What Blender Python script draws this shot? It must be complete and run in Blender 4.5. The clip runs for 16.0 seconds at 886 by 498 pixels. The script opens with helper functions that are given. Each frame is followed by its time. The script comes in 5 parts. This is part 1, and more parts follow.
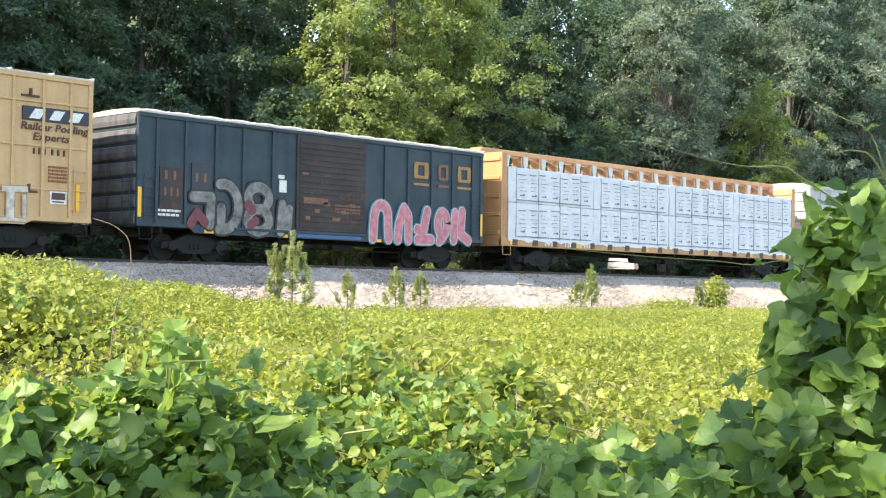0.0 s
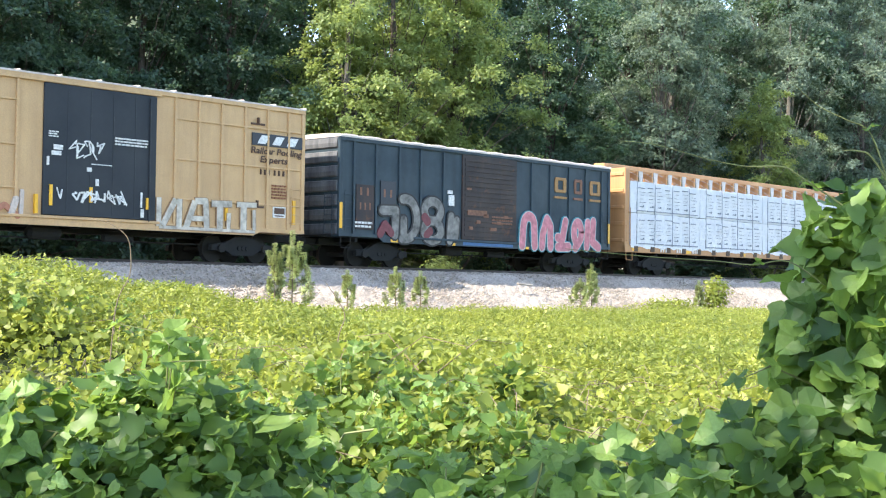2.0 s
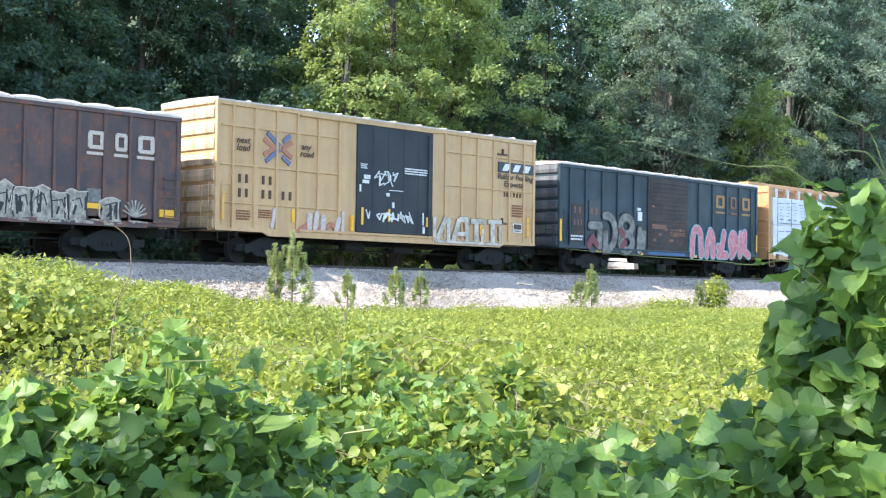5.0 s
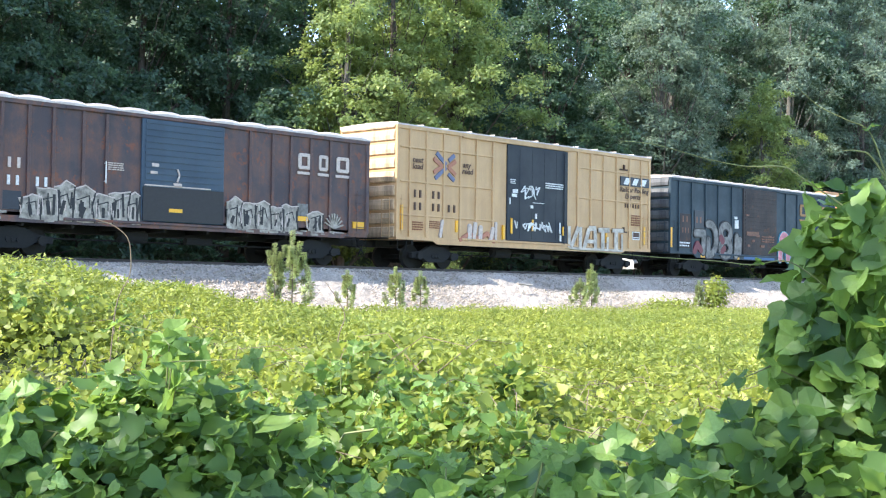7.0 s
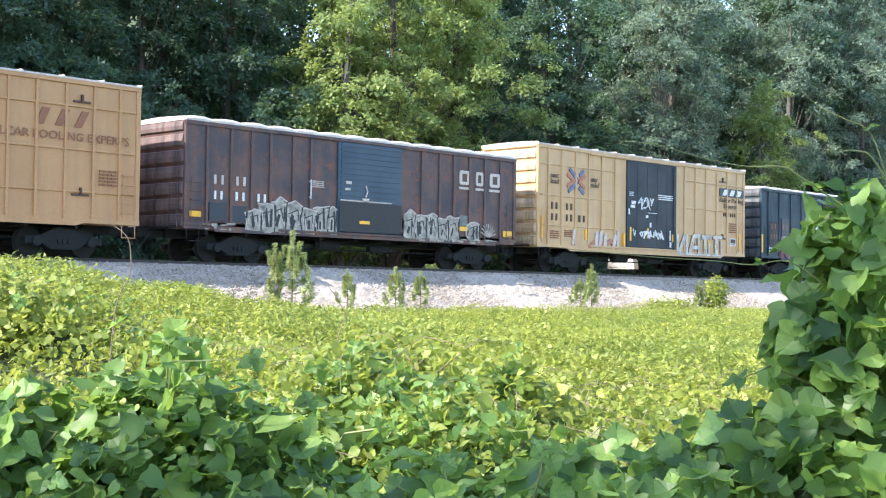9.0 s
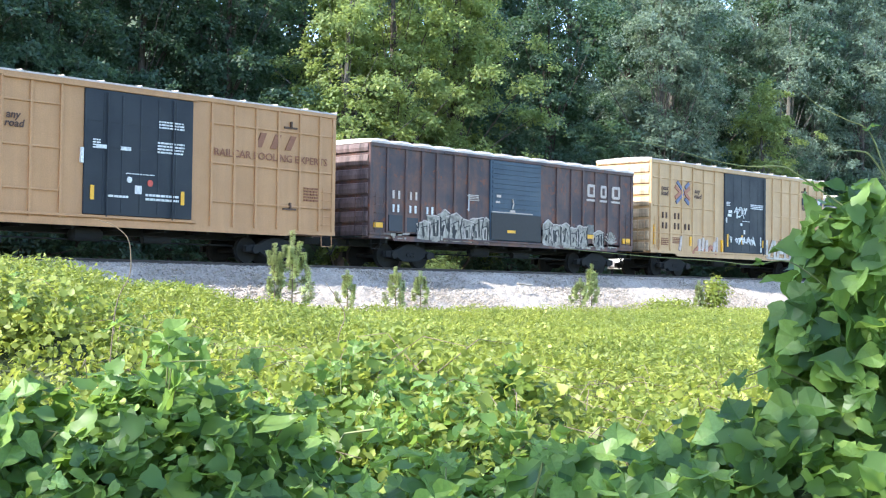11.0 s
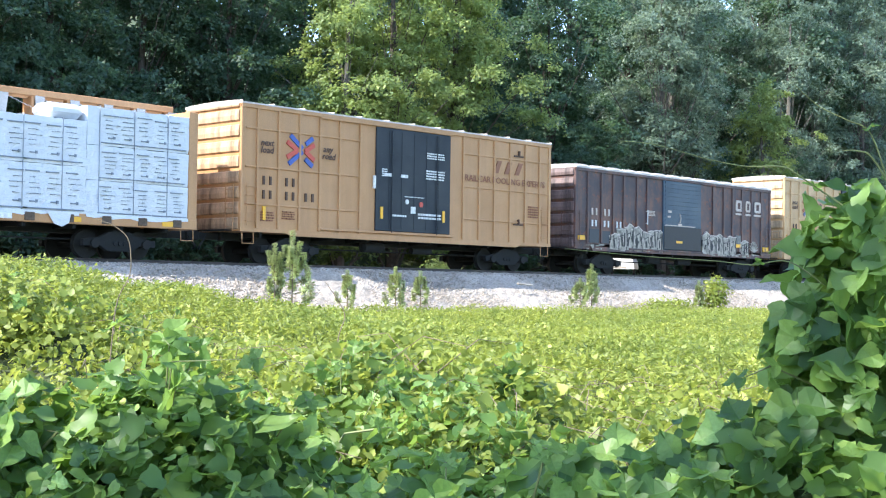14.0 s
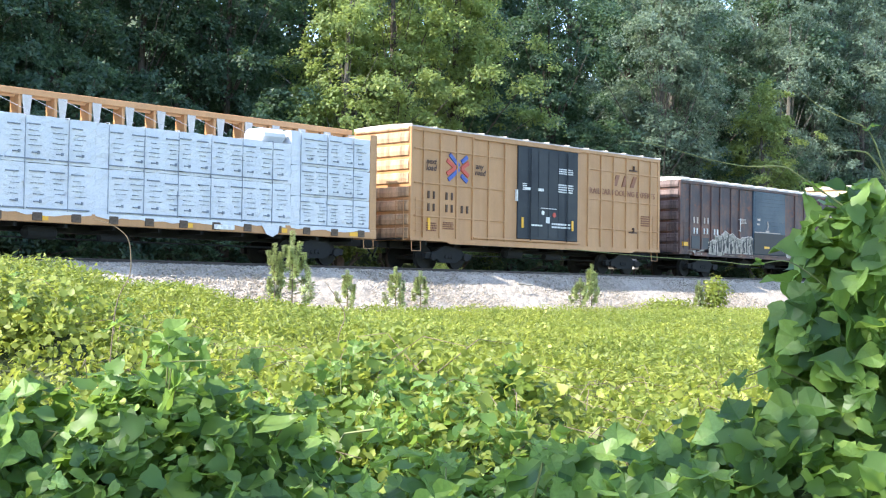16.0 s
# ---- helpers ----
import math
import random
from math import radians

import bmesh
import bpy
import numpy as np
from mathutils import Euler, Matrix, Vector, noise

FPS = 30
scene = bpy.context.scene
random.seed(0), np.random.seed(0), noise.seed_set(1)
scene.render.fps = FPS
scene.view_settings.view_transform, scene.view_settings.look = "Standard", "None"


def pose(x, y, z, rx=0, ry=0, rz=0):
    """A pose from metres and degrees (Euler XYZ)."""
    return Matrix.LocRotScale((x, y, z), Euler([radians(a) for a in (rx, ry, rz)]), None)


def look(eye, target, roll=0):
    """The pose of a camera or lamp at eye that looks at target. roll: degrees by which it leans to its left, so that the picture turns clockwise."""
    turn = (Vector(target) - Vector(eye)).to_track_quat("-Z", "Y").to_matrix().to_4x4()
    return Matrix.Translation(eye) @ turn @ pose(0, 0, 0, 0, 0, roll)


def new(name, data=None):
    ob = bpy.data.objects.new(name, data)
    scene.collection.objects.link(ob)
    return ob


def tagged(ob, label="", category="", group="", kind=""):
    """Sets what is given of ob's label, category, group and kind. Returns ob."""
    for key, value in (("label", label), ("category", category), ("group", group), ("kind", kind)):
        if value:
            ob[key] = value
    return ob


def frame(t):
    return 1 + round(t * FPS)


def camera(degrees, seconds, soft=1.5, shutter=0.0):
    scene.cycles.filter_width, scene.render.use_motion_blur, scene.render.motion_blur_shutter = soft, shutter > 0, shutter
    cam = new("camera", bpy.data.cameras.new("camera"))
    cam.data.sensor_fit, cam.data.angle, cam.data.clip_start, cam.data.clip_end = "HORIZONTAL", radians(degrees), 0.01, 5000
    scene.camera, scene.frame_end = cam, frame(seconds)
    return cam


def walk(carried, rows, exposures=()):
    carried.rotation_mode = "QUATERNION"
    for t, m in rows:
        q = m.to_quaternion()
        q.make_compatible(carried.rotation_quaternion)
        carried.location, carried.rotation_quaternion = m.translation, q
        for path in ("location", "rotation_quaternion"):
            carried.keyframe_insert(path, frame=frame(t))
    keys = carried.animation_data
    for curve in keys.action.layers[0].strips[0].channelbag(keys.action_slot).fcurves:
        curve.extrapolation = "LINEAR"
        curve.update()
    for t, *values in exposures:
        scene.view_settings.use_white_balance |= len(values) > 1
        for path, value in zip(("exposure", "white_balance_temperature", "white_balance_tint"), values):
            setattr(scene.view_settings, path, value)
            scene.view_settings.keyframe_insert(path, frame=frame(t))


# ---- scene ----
# ---- camera: stands still among the vines, a little below the rails ----
cam = camera(36.18, 16.0, soft=1.15)
EYE = Vector((0.0, 0.0, -0.818))
YAW, PITCH = 0.81227, 0.03058
AIM = EYE + Vector((math.sin(YAW) * math.cos(PITCH), math.cos(YAW) * math.cos(PITCH), math.sin(PITCH)))
# the camera's own white balance starts warm and settles
walk(cam, [(0.0, look(EYE, AIM, 0.77)), (16.0, look(EYE, AIM, 0.77))],
     [(0.0, 2.03, 7150, 14), (1.5, 2.03, 6800, 14), (3.5, 2.03, 6150, 13), (9.0, 2.05, 6150, 14), (12.0, 2.03, 5800, 12), (13.5, 2.02, 5850, 12), (16.0, 1.98, 6200, 12)])

# ---- light ----
SUN_TO = Vector((-1.0, 0.33, 0.98)).normalized()
world = bpy.data.worlds.new("world")
scene.world = world
world.use_nodes = True
wn = world.node_tree.nodes
sky = wn.new("ShaderNodeTexSky")
sky.sky_type = "NISHITA"
sky.sun_disc = False
sky.sun_elevation = math.asin(SUN_TO.z)
sky.sun_rotation = math.atan2(SUN_TO.x, SUN_TO.y)
sky.dust_density = 0.6
wn["Background"].inputs["Strength"].default_value = 0.15
world.node_tree.links.new(sky.outputs[0], wn["Background"].inputs["Color"])
sun_data = bpy.data.lights.new("sun", "SUN")
sun_data.energy = 3.25
sun_data.angle = radians(0.5)
sun_data.color = (1.0, 0.93, 0.80)
sun = new("sun", sun_data)
sun.matrix_world = look(SUN_TO * 60, (0, 0, 0))

# ---- materials ----
def node_mat(name):
    m = bpy.data.materials.new(name)
    m.use_nodes = True
    t = m.node_tree
    return m, t, t.nodes["Principled BSDF"]


def nd(t, kind, **kw):
    n = t.nodes.new(kind)
    for k, v in kw.items():
        if k in n.inputs:
            n.inputs[k].default_value = v
    return n


def ramp(t, fac, stops):
    r = t.nodes.new("ShaderNodeValToRGB")
    e = r.color_ramp.elements
    while len(e) < len(stops):
        e.new(0.5)
    for el, (p, c) in zip(e, stops):
        el.position = p
        el.color = (*c, 1) if len(c) == 3 else c
    t.links.new(fac, r.inputs[0])
    return r.outputs[0]


def mixc(t, fac, a, b, mode="MIX"):
    m = t.nodes.new("ShaderNodeMix")
    m.data_type = "RGBA"
    m.blend_type = mode
    for sock, v in ((m.inputs[0], fac), (m.inputs[6], a), (m.inputs[7], b)):
        if isinstance(v, bpy.types.NodeSocket):
            t.links.new(v, sock)
        elif isinstance(v, (int, float)):
            sock.default_value = v
        else:
            sock.default_value = (*v, 1)
    return m.outputs[2]


def noise_tex(t, scale, detail=4.0, rough=0.6, stretch=None):
    co = t.nodes.new("ShaderNodeTexCoord")
    n = nd(t, "ShaderNodeTexNoise", Scale=scale, Detail=detail, Roughness=rough)
    if stretch:
        mp = t.nodes.new("ShaderNodeMapping")
        mp.inputs["Scale"].default_value = stretch
        t.links.new(co.outputs["Object"], mp.inputs[0])
        t.links.new(mp.outputs[0], n.inputs["Vector"])
    else:
        t.links.new(co.outputs["Object"], n.inputs["Vector"])
    return n.outputs["Fac"]


def bump(t, b, height, strength, dist=0.01):
    n = nd(t, "ShaderNodeBump", Strength=strength, Distance=dist)
    t.links.new(height, n.inputs["Height"])
    t.links.new(n.outputs[0], b.inputs["Normal"])


def paint(name, base, dirt, grime=0.5, rough=0.55, metal=0.0, rust=None, rust_at=0.66, sharp=0.33):
    """Weathered car paint: long streaks running down, blotches, and fine grime."""
    m, t, b = node_mat(name)
    streak = noise_tex(t, 1.0, 5, 0.65, (3.2, 3.2, 0.22))
    blotch = noise_tex(t, 0.7, 6, 0.7)
    fine = noise_tex(t, 26.0, 4, 0.7)
    f1 = ramp(t, streak, [(0.40, (0, 0, 0)), (0.72, (grime,) * 3)])
    f2 = ramp(t, blotch, [(0.42, (0, 0, 0)), (0.42 + sharp, (grime * 0.9,) * 3)])
    c = mixc(t, f1, base, dirt)
    c = mixc(t, f2, c, dirt)
    if rust:
        f3 = ramp(t, noise_tex(t, 1.6, 8, 0.75), [(rust_at, (0, 0, 0)), (rust_at + 0.05, (0.85,) * 3)])
        c = mixc(t, f3, c, rust)
    f4 = ramp(t, fine, [(0.3, (0.82,) * 3), (0.7, (1.06,) * 3)])
    c = mixc(t, 1.0, c, f4, "MULTIPLY")
    t.links.new(c, b.inputs["Base Color"])
    b.inputs["Metallic"].default_value = metal
    r = ramp(t, blotch, [(0.3, (rough - 0.12,) * 3), (0.7, (rough + 0.15,) * 3)])
    t.links.new(r, b.inputs["Roughness"])
    bump(t, b, blotch, 0.25, 0.02)
    return m


def leaf_mat(name, dark, light, through_col, trans=0.42, rough=0.42, gloss=0.3):
    m, t, b = node_mat(name)
    geo = t.nodes.new("ShaderNodeNewGeometry")
    info = t.nodes.new("ShaderNodeObjectInfo")
    add = t.nodes.new("ShaderNodeMath")
    add.operation = "ADD"
    fr = t.nodes.new("ShaderNodeMath")
    fr.operation = "FRACT"
    t.links.new(geo.outputs["Random Per Island"], add.inputs[0])
    t.links.new(info.outputs["Random"], add.inputs[1])
    t.links.new(add.outputs[0], fr.inputs[0])
    mid = tuple((a + c) / 2 for a, c in zip(dark, light))
    # last stop: pale undersides and glints, coloured into a few leaves
    c = ramp(t, fr.outputs[0], [(0.0, dark), (0.5, mid), (0.92, light), (1.0, tuple(min(1, v * 1.45 + 0.04) for v in light))])
    blot = ramp(t, noise_tex(t, 9.0, 4, 0.6), [(0.3, (0.75,) * 3), (0.7, (1.12,) * 3)])
    c = mixc(t, 1.0, c, blot, "MULTIPLY")
    patch = ramp(t, noise_tex(t, 0.35, 3, 0.6), [(0.35, (0.72, 0.80, 0.9)), (0.65, (1.12, 1.06, 0.95))])
    c = mixc(t, 1.0, c, patch, "MULTIPLY")
    t.links.new(c, b.inputs["Base Color"])
    b.inputs["Roughness"].default_value = rough
    b.inputs["Specular IOR Level"].default_value = gloss
    tr = t.nodes.new("ShaderNodeBsdfTranslucent")
    tc = mixc(t, 0.6, c, through_col)
    t.links.new(tc, tr.inputs["Color"])
    mx = t.nodes.new("ShaderNodeMixShader")
    mx.inputs[0].default_value = trans
    t.links.new(b.outputs[0], mx.inputs[1])
    t.links.new(tr.outputs[0], mx.inputs[2])
    t.links.new(mx.outputs[0], t.nodes["Material Output"].inputs["Surface"])
    return m


def plain(name, col, rough=0.6, metal=0.0, var=0.25, scale=12.0):
    m, t, b = node_mat(name)
    f = ramp(t, noise_tex(t, scale, 5, 0.65), [(0.3, (1 - var,) * 3), (0.7, (1 + var * 0.5,) * 3)])
    c = mixc(t, 1.0, col, f, "MULTIPLY")
    t.links.new(c, b.inputs["Base Color"])
    b.inputs["Roughness"].default_value = rough
    b.inputs["Metallic"].default_value = metal
    bump(t, b, noise_tex(t, scale * 2.5, 4, 0.6), 0.2, 0.004)
    return m


M_YELLOW = paint("faded_yellow_paint", (0.61, 0.385, 0.185), (0.39, 0.24, 0.12), 0.45, rust=(0.22, 0.09, 0.035), rust_at=0.72)
M_ORANGE = paint("ochre_paint", (0.51, 0.27, 0.115), (0.35, 0.185, 0.085), 0.45, rust=(0.20, 0.08, 0.03), rust_at=0.73)
# end walls: base lightened as if sunlit, grime deepened for shade between cars
M_YELLOW_END = paint("sun_shade_grimy_yellow_end", (0.76, 0.57, 0.36), (0.14, 0.095, 0.06), 0.8)
M_ORANGE_END = paint("sun_shade_grimy_ochre_end", (0.70, 0.47, 0.28), (0.11, 0.07, 0.042), 0.85)
M_NAVY_END = paint("sun_shade_grimy_navy_end", (0.14, 0.145, 0.15), (0.025, 0.03, 0.038), 0.85)
M_BROWN_END = paint("sun_shade_grimy_brown_end", (0.24, 0.17, 0.16), (0.025, 0.02, 0.02), 0.9)
M_BROWN = paint("rust_brown_paint", (0.150, 0.068, 0.045), (0.050, 0.046, 0.056), 0.85, rough=0.6, rust=(0.20, 0.065, 0.032), rust_at=0.56, sharp=0.16)
M_NAVY = paint("faded_navy_paint", (0.022, 0.047, 0.064), (0.012, 0.024, 0.035), 0.6, rough=0.62, rust=(0.06, 0.03, 0.02), rust_at=0.70)
M_DOOR_BLACK = paint("black_door_paint", (0.010, 0.016, 0.024), (0.017, 0.022, 0.030), 0.35, rough=0.6)
M_DOOR_BLUE = paint("blue_door_paint", (0.026, 0.062, 0.105), (0.022, 0.036, 0.055), 0.5, rough=0.5)
M_DOOR_RUST = paint("rusted_door_paint", (0.048, 0.031, 0.027), (0.022, 0.024, 0.028), 0.8, rough=0.7, rust=(0.11, 0.048, 0.026), rust_at=0.57)
M_SILVER = paint("pale_grey_paint", (0.50, 0.49, 0.47), (0.30, 0.28, 0.25), 0.5)
M_ROOF = paint("galvanised_roof", (0.62, 0.57, 0.53), (0.36, 0.25, 0.19), 0.55, rough=0.5, metal=0.15)
M_BLACK_STEEL = plain("sooty_steel", (0.011, 0.012, 0.012), 0.95)
M_WHEEL = plain("worn_wheel_steel", (0.014, 0.014, 0.013), 0.95)
M_GRIMY_STEEL = plain("grimy_ochre_steel", (0.12, 0.085, 0.06), 0.85, var=0.5)
M_RAIL = plain("rail_steel", (0.06, 0.05, 0.045), 0.55, 0.3)
M_TIE = plain("creosoted_timber", (0.045, 0.034, 0.027), 0.9)
M_LETTER_DARK = plain("dark_stencil_paint", (0.075, 0.035, 0.02), 0.6)
M_LETTER_BROWN = plain("faded_brown_stencil", (0.26, 0.10, 0.045), 0.6)
M_WHITE = plain("worn_white_paint", (0.72, 0.72, 0.70), 0.6, var=0.35)
M_CREAM = plain("faded_cream_lettering", (0.55, 0.46, 0.40), 0.6, var=0.3)
M_GOLD = plain("faded_gold_lettering", (0.36, 0.19, 0.06), 0.6, var=0.5)
M_OLD_ORANGE = plain("worn_orange_lettering", (0.20, 0.085, 0.045), 0.6, var=0.5)
M_REFLECT = plain("amber_reflector", (0.80, 0.42, 0.02), 0.4, var=0.1)
M_RED = plain("faded_red_paint", (0.55, 0.09, 0.06), 0.6)
M_BLUE = plain("faded_blue_paint", (0.06, 0.11, 0.38), 0.6)
M_RED_PALE = plain("pale_red_paint", (0.42, 0.17, 0.10), 0.6)
M_BLUE_PALE = plain("pale_blue_paint", (0.13, 0.15, 0.25), 0.6)
M_BADGE = plain("navy_badge", (0.016, 0.022, 0.035), 0.5)
M_CHROME_PAINT = plain("silver_spray_paint", (0.20, 0.195, 0.18), 0.65, var=0.8, scale=2.5)
M_DULL_SILVER = plain("dull_silver_spray", (0.36, 0.325, 0.27), 0.65, var=0.75, scale=4.0)
M_TAG = plain("worn_white_spray", (0.56, 0.51, 0.43), 0.7, var=0.6, scale=3.0)
M_TAG_EDGE = plain("thin_brown_outline", (0.33, 0.21, 0.12), 0.7)
M_PINK = plain("pink_spray_paint", (0.56, 0.20, 0.235), 0.65, var=0.45, scale=4.0)
M_TEAL = plain("teal_spray_paint", (0.06, 0.25, 0.30), 0.6, var=0.3)
M_SKYBLUE = plain("blue_spray_paint", (0.04, 0.13, 0.30), 0.6, var=0.3)
M_MAROON = plain("maroon_spray_paint", (0.16, 0.035, 0.045), 0.6, var=0.3)
M_BLACK_PAINT = plain("black_spray_paint", (0.018, 0.018, 0.02), 0.6)
M_INK = plain("dark_printing", (0.20, 0.23, 0.28), 0.7)
M_STRAP = plain("grey_strap", (0.36, 0.39, 0.44), 0.6)
M_VINE = plain("green_brown_stem", (0.16, 0.18, 0.06), 0.7)
M_DEAD = plain("dry_brown_stem", (0.20, 0.15, 0.09), 0.8)
M_BARK = plain("grey_bark", (0.085, 0.07, 0.055), 0.95, var=0.5, scale=6.0)
M_PALE_BARK = plain("pale_bark", (0.12, 0.11, 0.095), 0.9, var=0.4, scale=6.0)
# one plant's leaf in three tones, with shade and sunlight put into the colour
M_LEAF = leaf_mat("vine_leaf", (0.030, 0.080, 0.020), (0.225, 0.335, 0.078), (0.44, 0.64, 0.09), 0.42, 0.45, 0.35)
M_LEAF_SUN = leaf_mat("half_sun_painted_vine_leaf", (0.055, 0.110, 0.020), (0.26, 0.345, 0.070), (0.50, 0.64, 0.09), 0.42, 0.45, 0.35)
M_LEAF_FIELD = leaf_mat("sun_painted_vine_leaf", (0.125, 0.168, 0.023), (0.325, 0.358, 0.064), (0.55, 0.60, 0.09), 0.42, 0.5, 0.4)
# tree leaves: bluish haze mixed into the colour; the second brightened for sunlight
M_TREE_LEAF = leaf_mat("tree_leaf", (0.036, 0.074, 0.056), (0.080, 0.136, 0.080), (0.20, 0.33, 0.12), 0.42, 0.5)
M_TREE_LEAF_LIT = leaf_mat("sun_painted_tree_leaf", (0.115, 0.175, 0.062), (0.27, 0.335, 0.12), (0.50, 0.60, 0.15), 0.48, 0.5)
M_TREE_LEAF_HAZE = leaf_mat("haze_painted_tree_leaf", (0.090, 0.140, 0.115), (0.21, 0.27, 0.19), (0.34, 0.46, 0.26), 0.42, 0.5)
M_NEEDLE = leaf_mat("pine_needles", (0.44, 0.50, 0.20), (0.62, 0.66, 0.34), (0.72, 0.78, 0.34), 0.55)


def wrap_mat():
    m, t, b = node_mat("white_lumber_wrap")
    f = ramp(t, noise_tex(t, 1.3, 5, 0.6), [(0.3, (0.86, 0.88, 0.92)), (0.7, (1.0, 1.0, 1.0))])
    c = mixc(t, 1.0, (0.66, 0.67, 0.69), f, "MULTIPLY")
    t.links.new(c, b.inputs["Base Color"])
    b.inputs["Roughness"].default_value = 0.42
    bump(t, b, noise_tex(t, 3.2, 6, 0.62, (1, 1, 1.8)), 0.9, 0.05)
    return m


def ballast_mat():
    m, t, b = node_mat("grey_ballast")
    co = t.nodes.new("ShaderNodeTexCoord")
    v = nd(t, "ShaderNodeTexVoronoi", Scale=17.0)
    t.links.new(co.outputs["Object"], v.inputs["Vector"])
    stone = ramp(t, v.outputs["Distance"], [(0.0, (1.08,) * 3), (0.6, (0.9,) * 3), (1.0, (0.5,) * 3)])
    sep = t.nodes.new("ShaderNodeSeparateColor")
    t.links.new(v.outputs["Color"], sep.inputs[0])
    tone = ramp(t, sep.outputs[0], [(0.0, (0.33, 0.29, 0.245)), (0.5, (0.40, 0.355, 0.30)), (1.0, (0.48, 0.43, 0.365))])
    c = mixc(t, 1.0, tone, stone, "MULTIPLY")
    big = ramp(t, noise_tex(t, 0.6, 4, 0.6), [(0.35, (0.85, 0.82, 0.78)), (0.7, (1.08, 1.06, 1.04))])
    c = mixc(t, 1.0, c, big, "MULTIPLY")
    t.links.new(c, b.inputs["Base Color"])
    b.inputs["Roughness"].default_value = 0.9
    bump(t, b, v.outputs["Distance"], 0.6, 0.04)
    return m


def ground_mat():
    m, t, b = node_mat("vine_covered_ground")
    n = noise_tex(t, 2.2, 8, 0.7)
    c = ramp(t, n, [(0.3, (0.035, 0.05, 0.016)), (0.5, (0.06, 0.085, 0.022)), (0.72, (0.10, 0.10, 0.045))])
    f = ramp(t, noise_tex(t, 14, 6, 0.7), [(0.3, (0.55,) * 3), (0.7, (1.2,) * 3)])
    c = mixc(t, 1.0, c, f, "MULTIPLY")
    t.links.new(c, b.inputs["Base Color"])
    b.inputs["Roughness"].default_value = 0.95
    bump(t, b, n, 1.0, 0.1)
    return m


M_WRAP, M_BALLAST, M_GROUND = wrap_mat(), ballast_mat(), ground_mat()


# ---- mesh tools ----
class Shape:
    """Collects plain solids into one mesh."""

    def __init__(self):
        self.v, self.f, self.m = [], [], []

    def poly(self, pts, faces, mat=0):
        o = len(self.v)
        self.v += [tuple(p) for p in pts]
        self.f += [tuple(o + i for i in f) for f in faces]
        self.m += [mat] * len(faces)
        return self

    def box(self, x0, x1, y0, y1, z0, z1, c=0.0):
        """A box, with its edges cut back by c."""
        c = min(c, (x1 - x0) * 0.45, (y1 - y0) * 0.45, (z1 - z0) * 0.45)
        if c <= 0:
            p = [(x, y, z) for z in (z0, z1) for y in (y0, y1) for x in (x0, x1)]
            return self.poly(p, [(0, 2, 3, 1), (4, 5, 7, 6), (0, 1, 5, 4), (2, 6, 7, 3), (0, 4, 6, 2), (1, 3, 7, 5)])
        pts, ix = [], {}
        X, Y, Z = (x0, x1), (y0, y1), (z0, z1)
        for i in (0, 1):
            for j in (0, 1):
                for k in (0, 1):
                    sx, sy, sz = (c if i == 0 else -c), (c if j == 0 else -c), (c if k == 0 else -c)
                    ix[i, j, k] = len(pts)
                    pts += [(X[i], Y[j] + sy, Z[k] + sz), (X[i] + sx, Y[j], Z[k] + sz), (X[i] + sx, Y[j] + sy, Z[k])]
        g = lambda i, j, k, a: ix[i, j, k] + a
        fs = []
        for i in (0, 1):
            q = [g(i, 0, 0, 0), g(i, 1, 0, 0), g(i, 1, 1, 0), g(i, 0, 1, 0)]
            fs.append(q if i else q[::-1])
            q = [g(0, i, 0, 1), g(1, i, 0, 1), g(1, i, 1, 1), g(0, i, 1, 1)]
            fs.append(q[::-1] if i else q)
            q = [g(0, 0, i, 2), g(1, 0, i, 2), g(1, 1, i, 2), g(0, 1, i, 2)]
            fs.append(q if i else q[::-1])
        for i in (0, 1):
            for j in (0, 1):
                fs.append([g(i, j, 0, 0), g(i, j, 0, 1), g(i, j, 1, 1), g(i, j, 1, 0)])
                fs.append([g(i, 0, j, 0), g(i, 0, j, 2), g(i, 1, j, 2), g(i, 1, j, 0)])
                fs.append([g(0, i, j, 1), g(0, i, j, 2), g(1, i, j, 2), g(1, i, j, 1)])
        for key in ix:
            fs.append([g(*key, 0), g(*key, 1), g(*key, 2)])
        return self.poly(pts, fs)

    def tube(self, path, radii, sides=6):
        """A tapered tube along a path."""
        path = [Vector(p) for p in path]
        if isinstance(radii, (int, float)):
            radii = [radii] * len(path)
        rings = []
        for i, p in enumerate(path):
            d = (path[min(i + 1, len(path) - 1)] - path[max(i - 1, 0)]).normalized()
            a = d.cross(Vector((0.31, 0.52, 0.79)))
            if a.length < 1e-3:
                a = d.cross(Vector((1, 0, 0)))
            a.normalize()
            b = d.cross(a)
            rings.append([p + (a * math.cos(q) + b * math.sin(q)) * radii[i] for q in [math.tau * k / sides for k in range(sides)]])
        o = [p for r in rings for p in r]
        fs = []
        for i in range(len(path) - 1):
            for k in range(sides):
                fs.append((i * sides + k, i * sides + (k + 1) % sides, (i + 1) * sides + (k + 1) % sides, (i + 1) * sides + k))
        fs += [tuple(range(sides))[::-1], tuple((len(path) - 1) * sides + k for k in range(sides))]
        return self.poly(o, fs)

    def disc(self, x, z, y0, y1, r, n=24, r1=None):
        """A short round drum with its axle along y."""
        r1 = r if r1 is None else r1
        a = [(x + r * math.cos(q), y0, z + r * math.sin(q)) for q in [math.tau * k / n for k in range(n)]]
        b = [(x + r1 * math.cos(q), y1, z + r1 * math.sin(q)) for q in [math.tau * k / n for k in range(n)]]
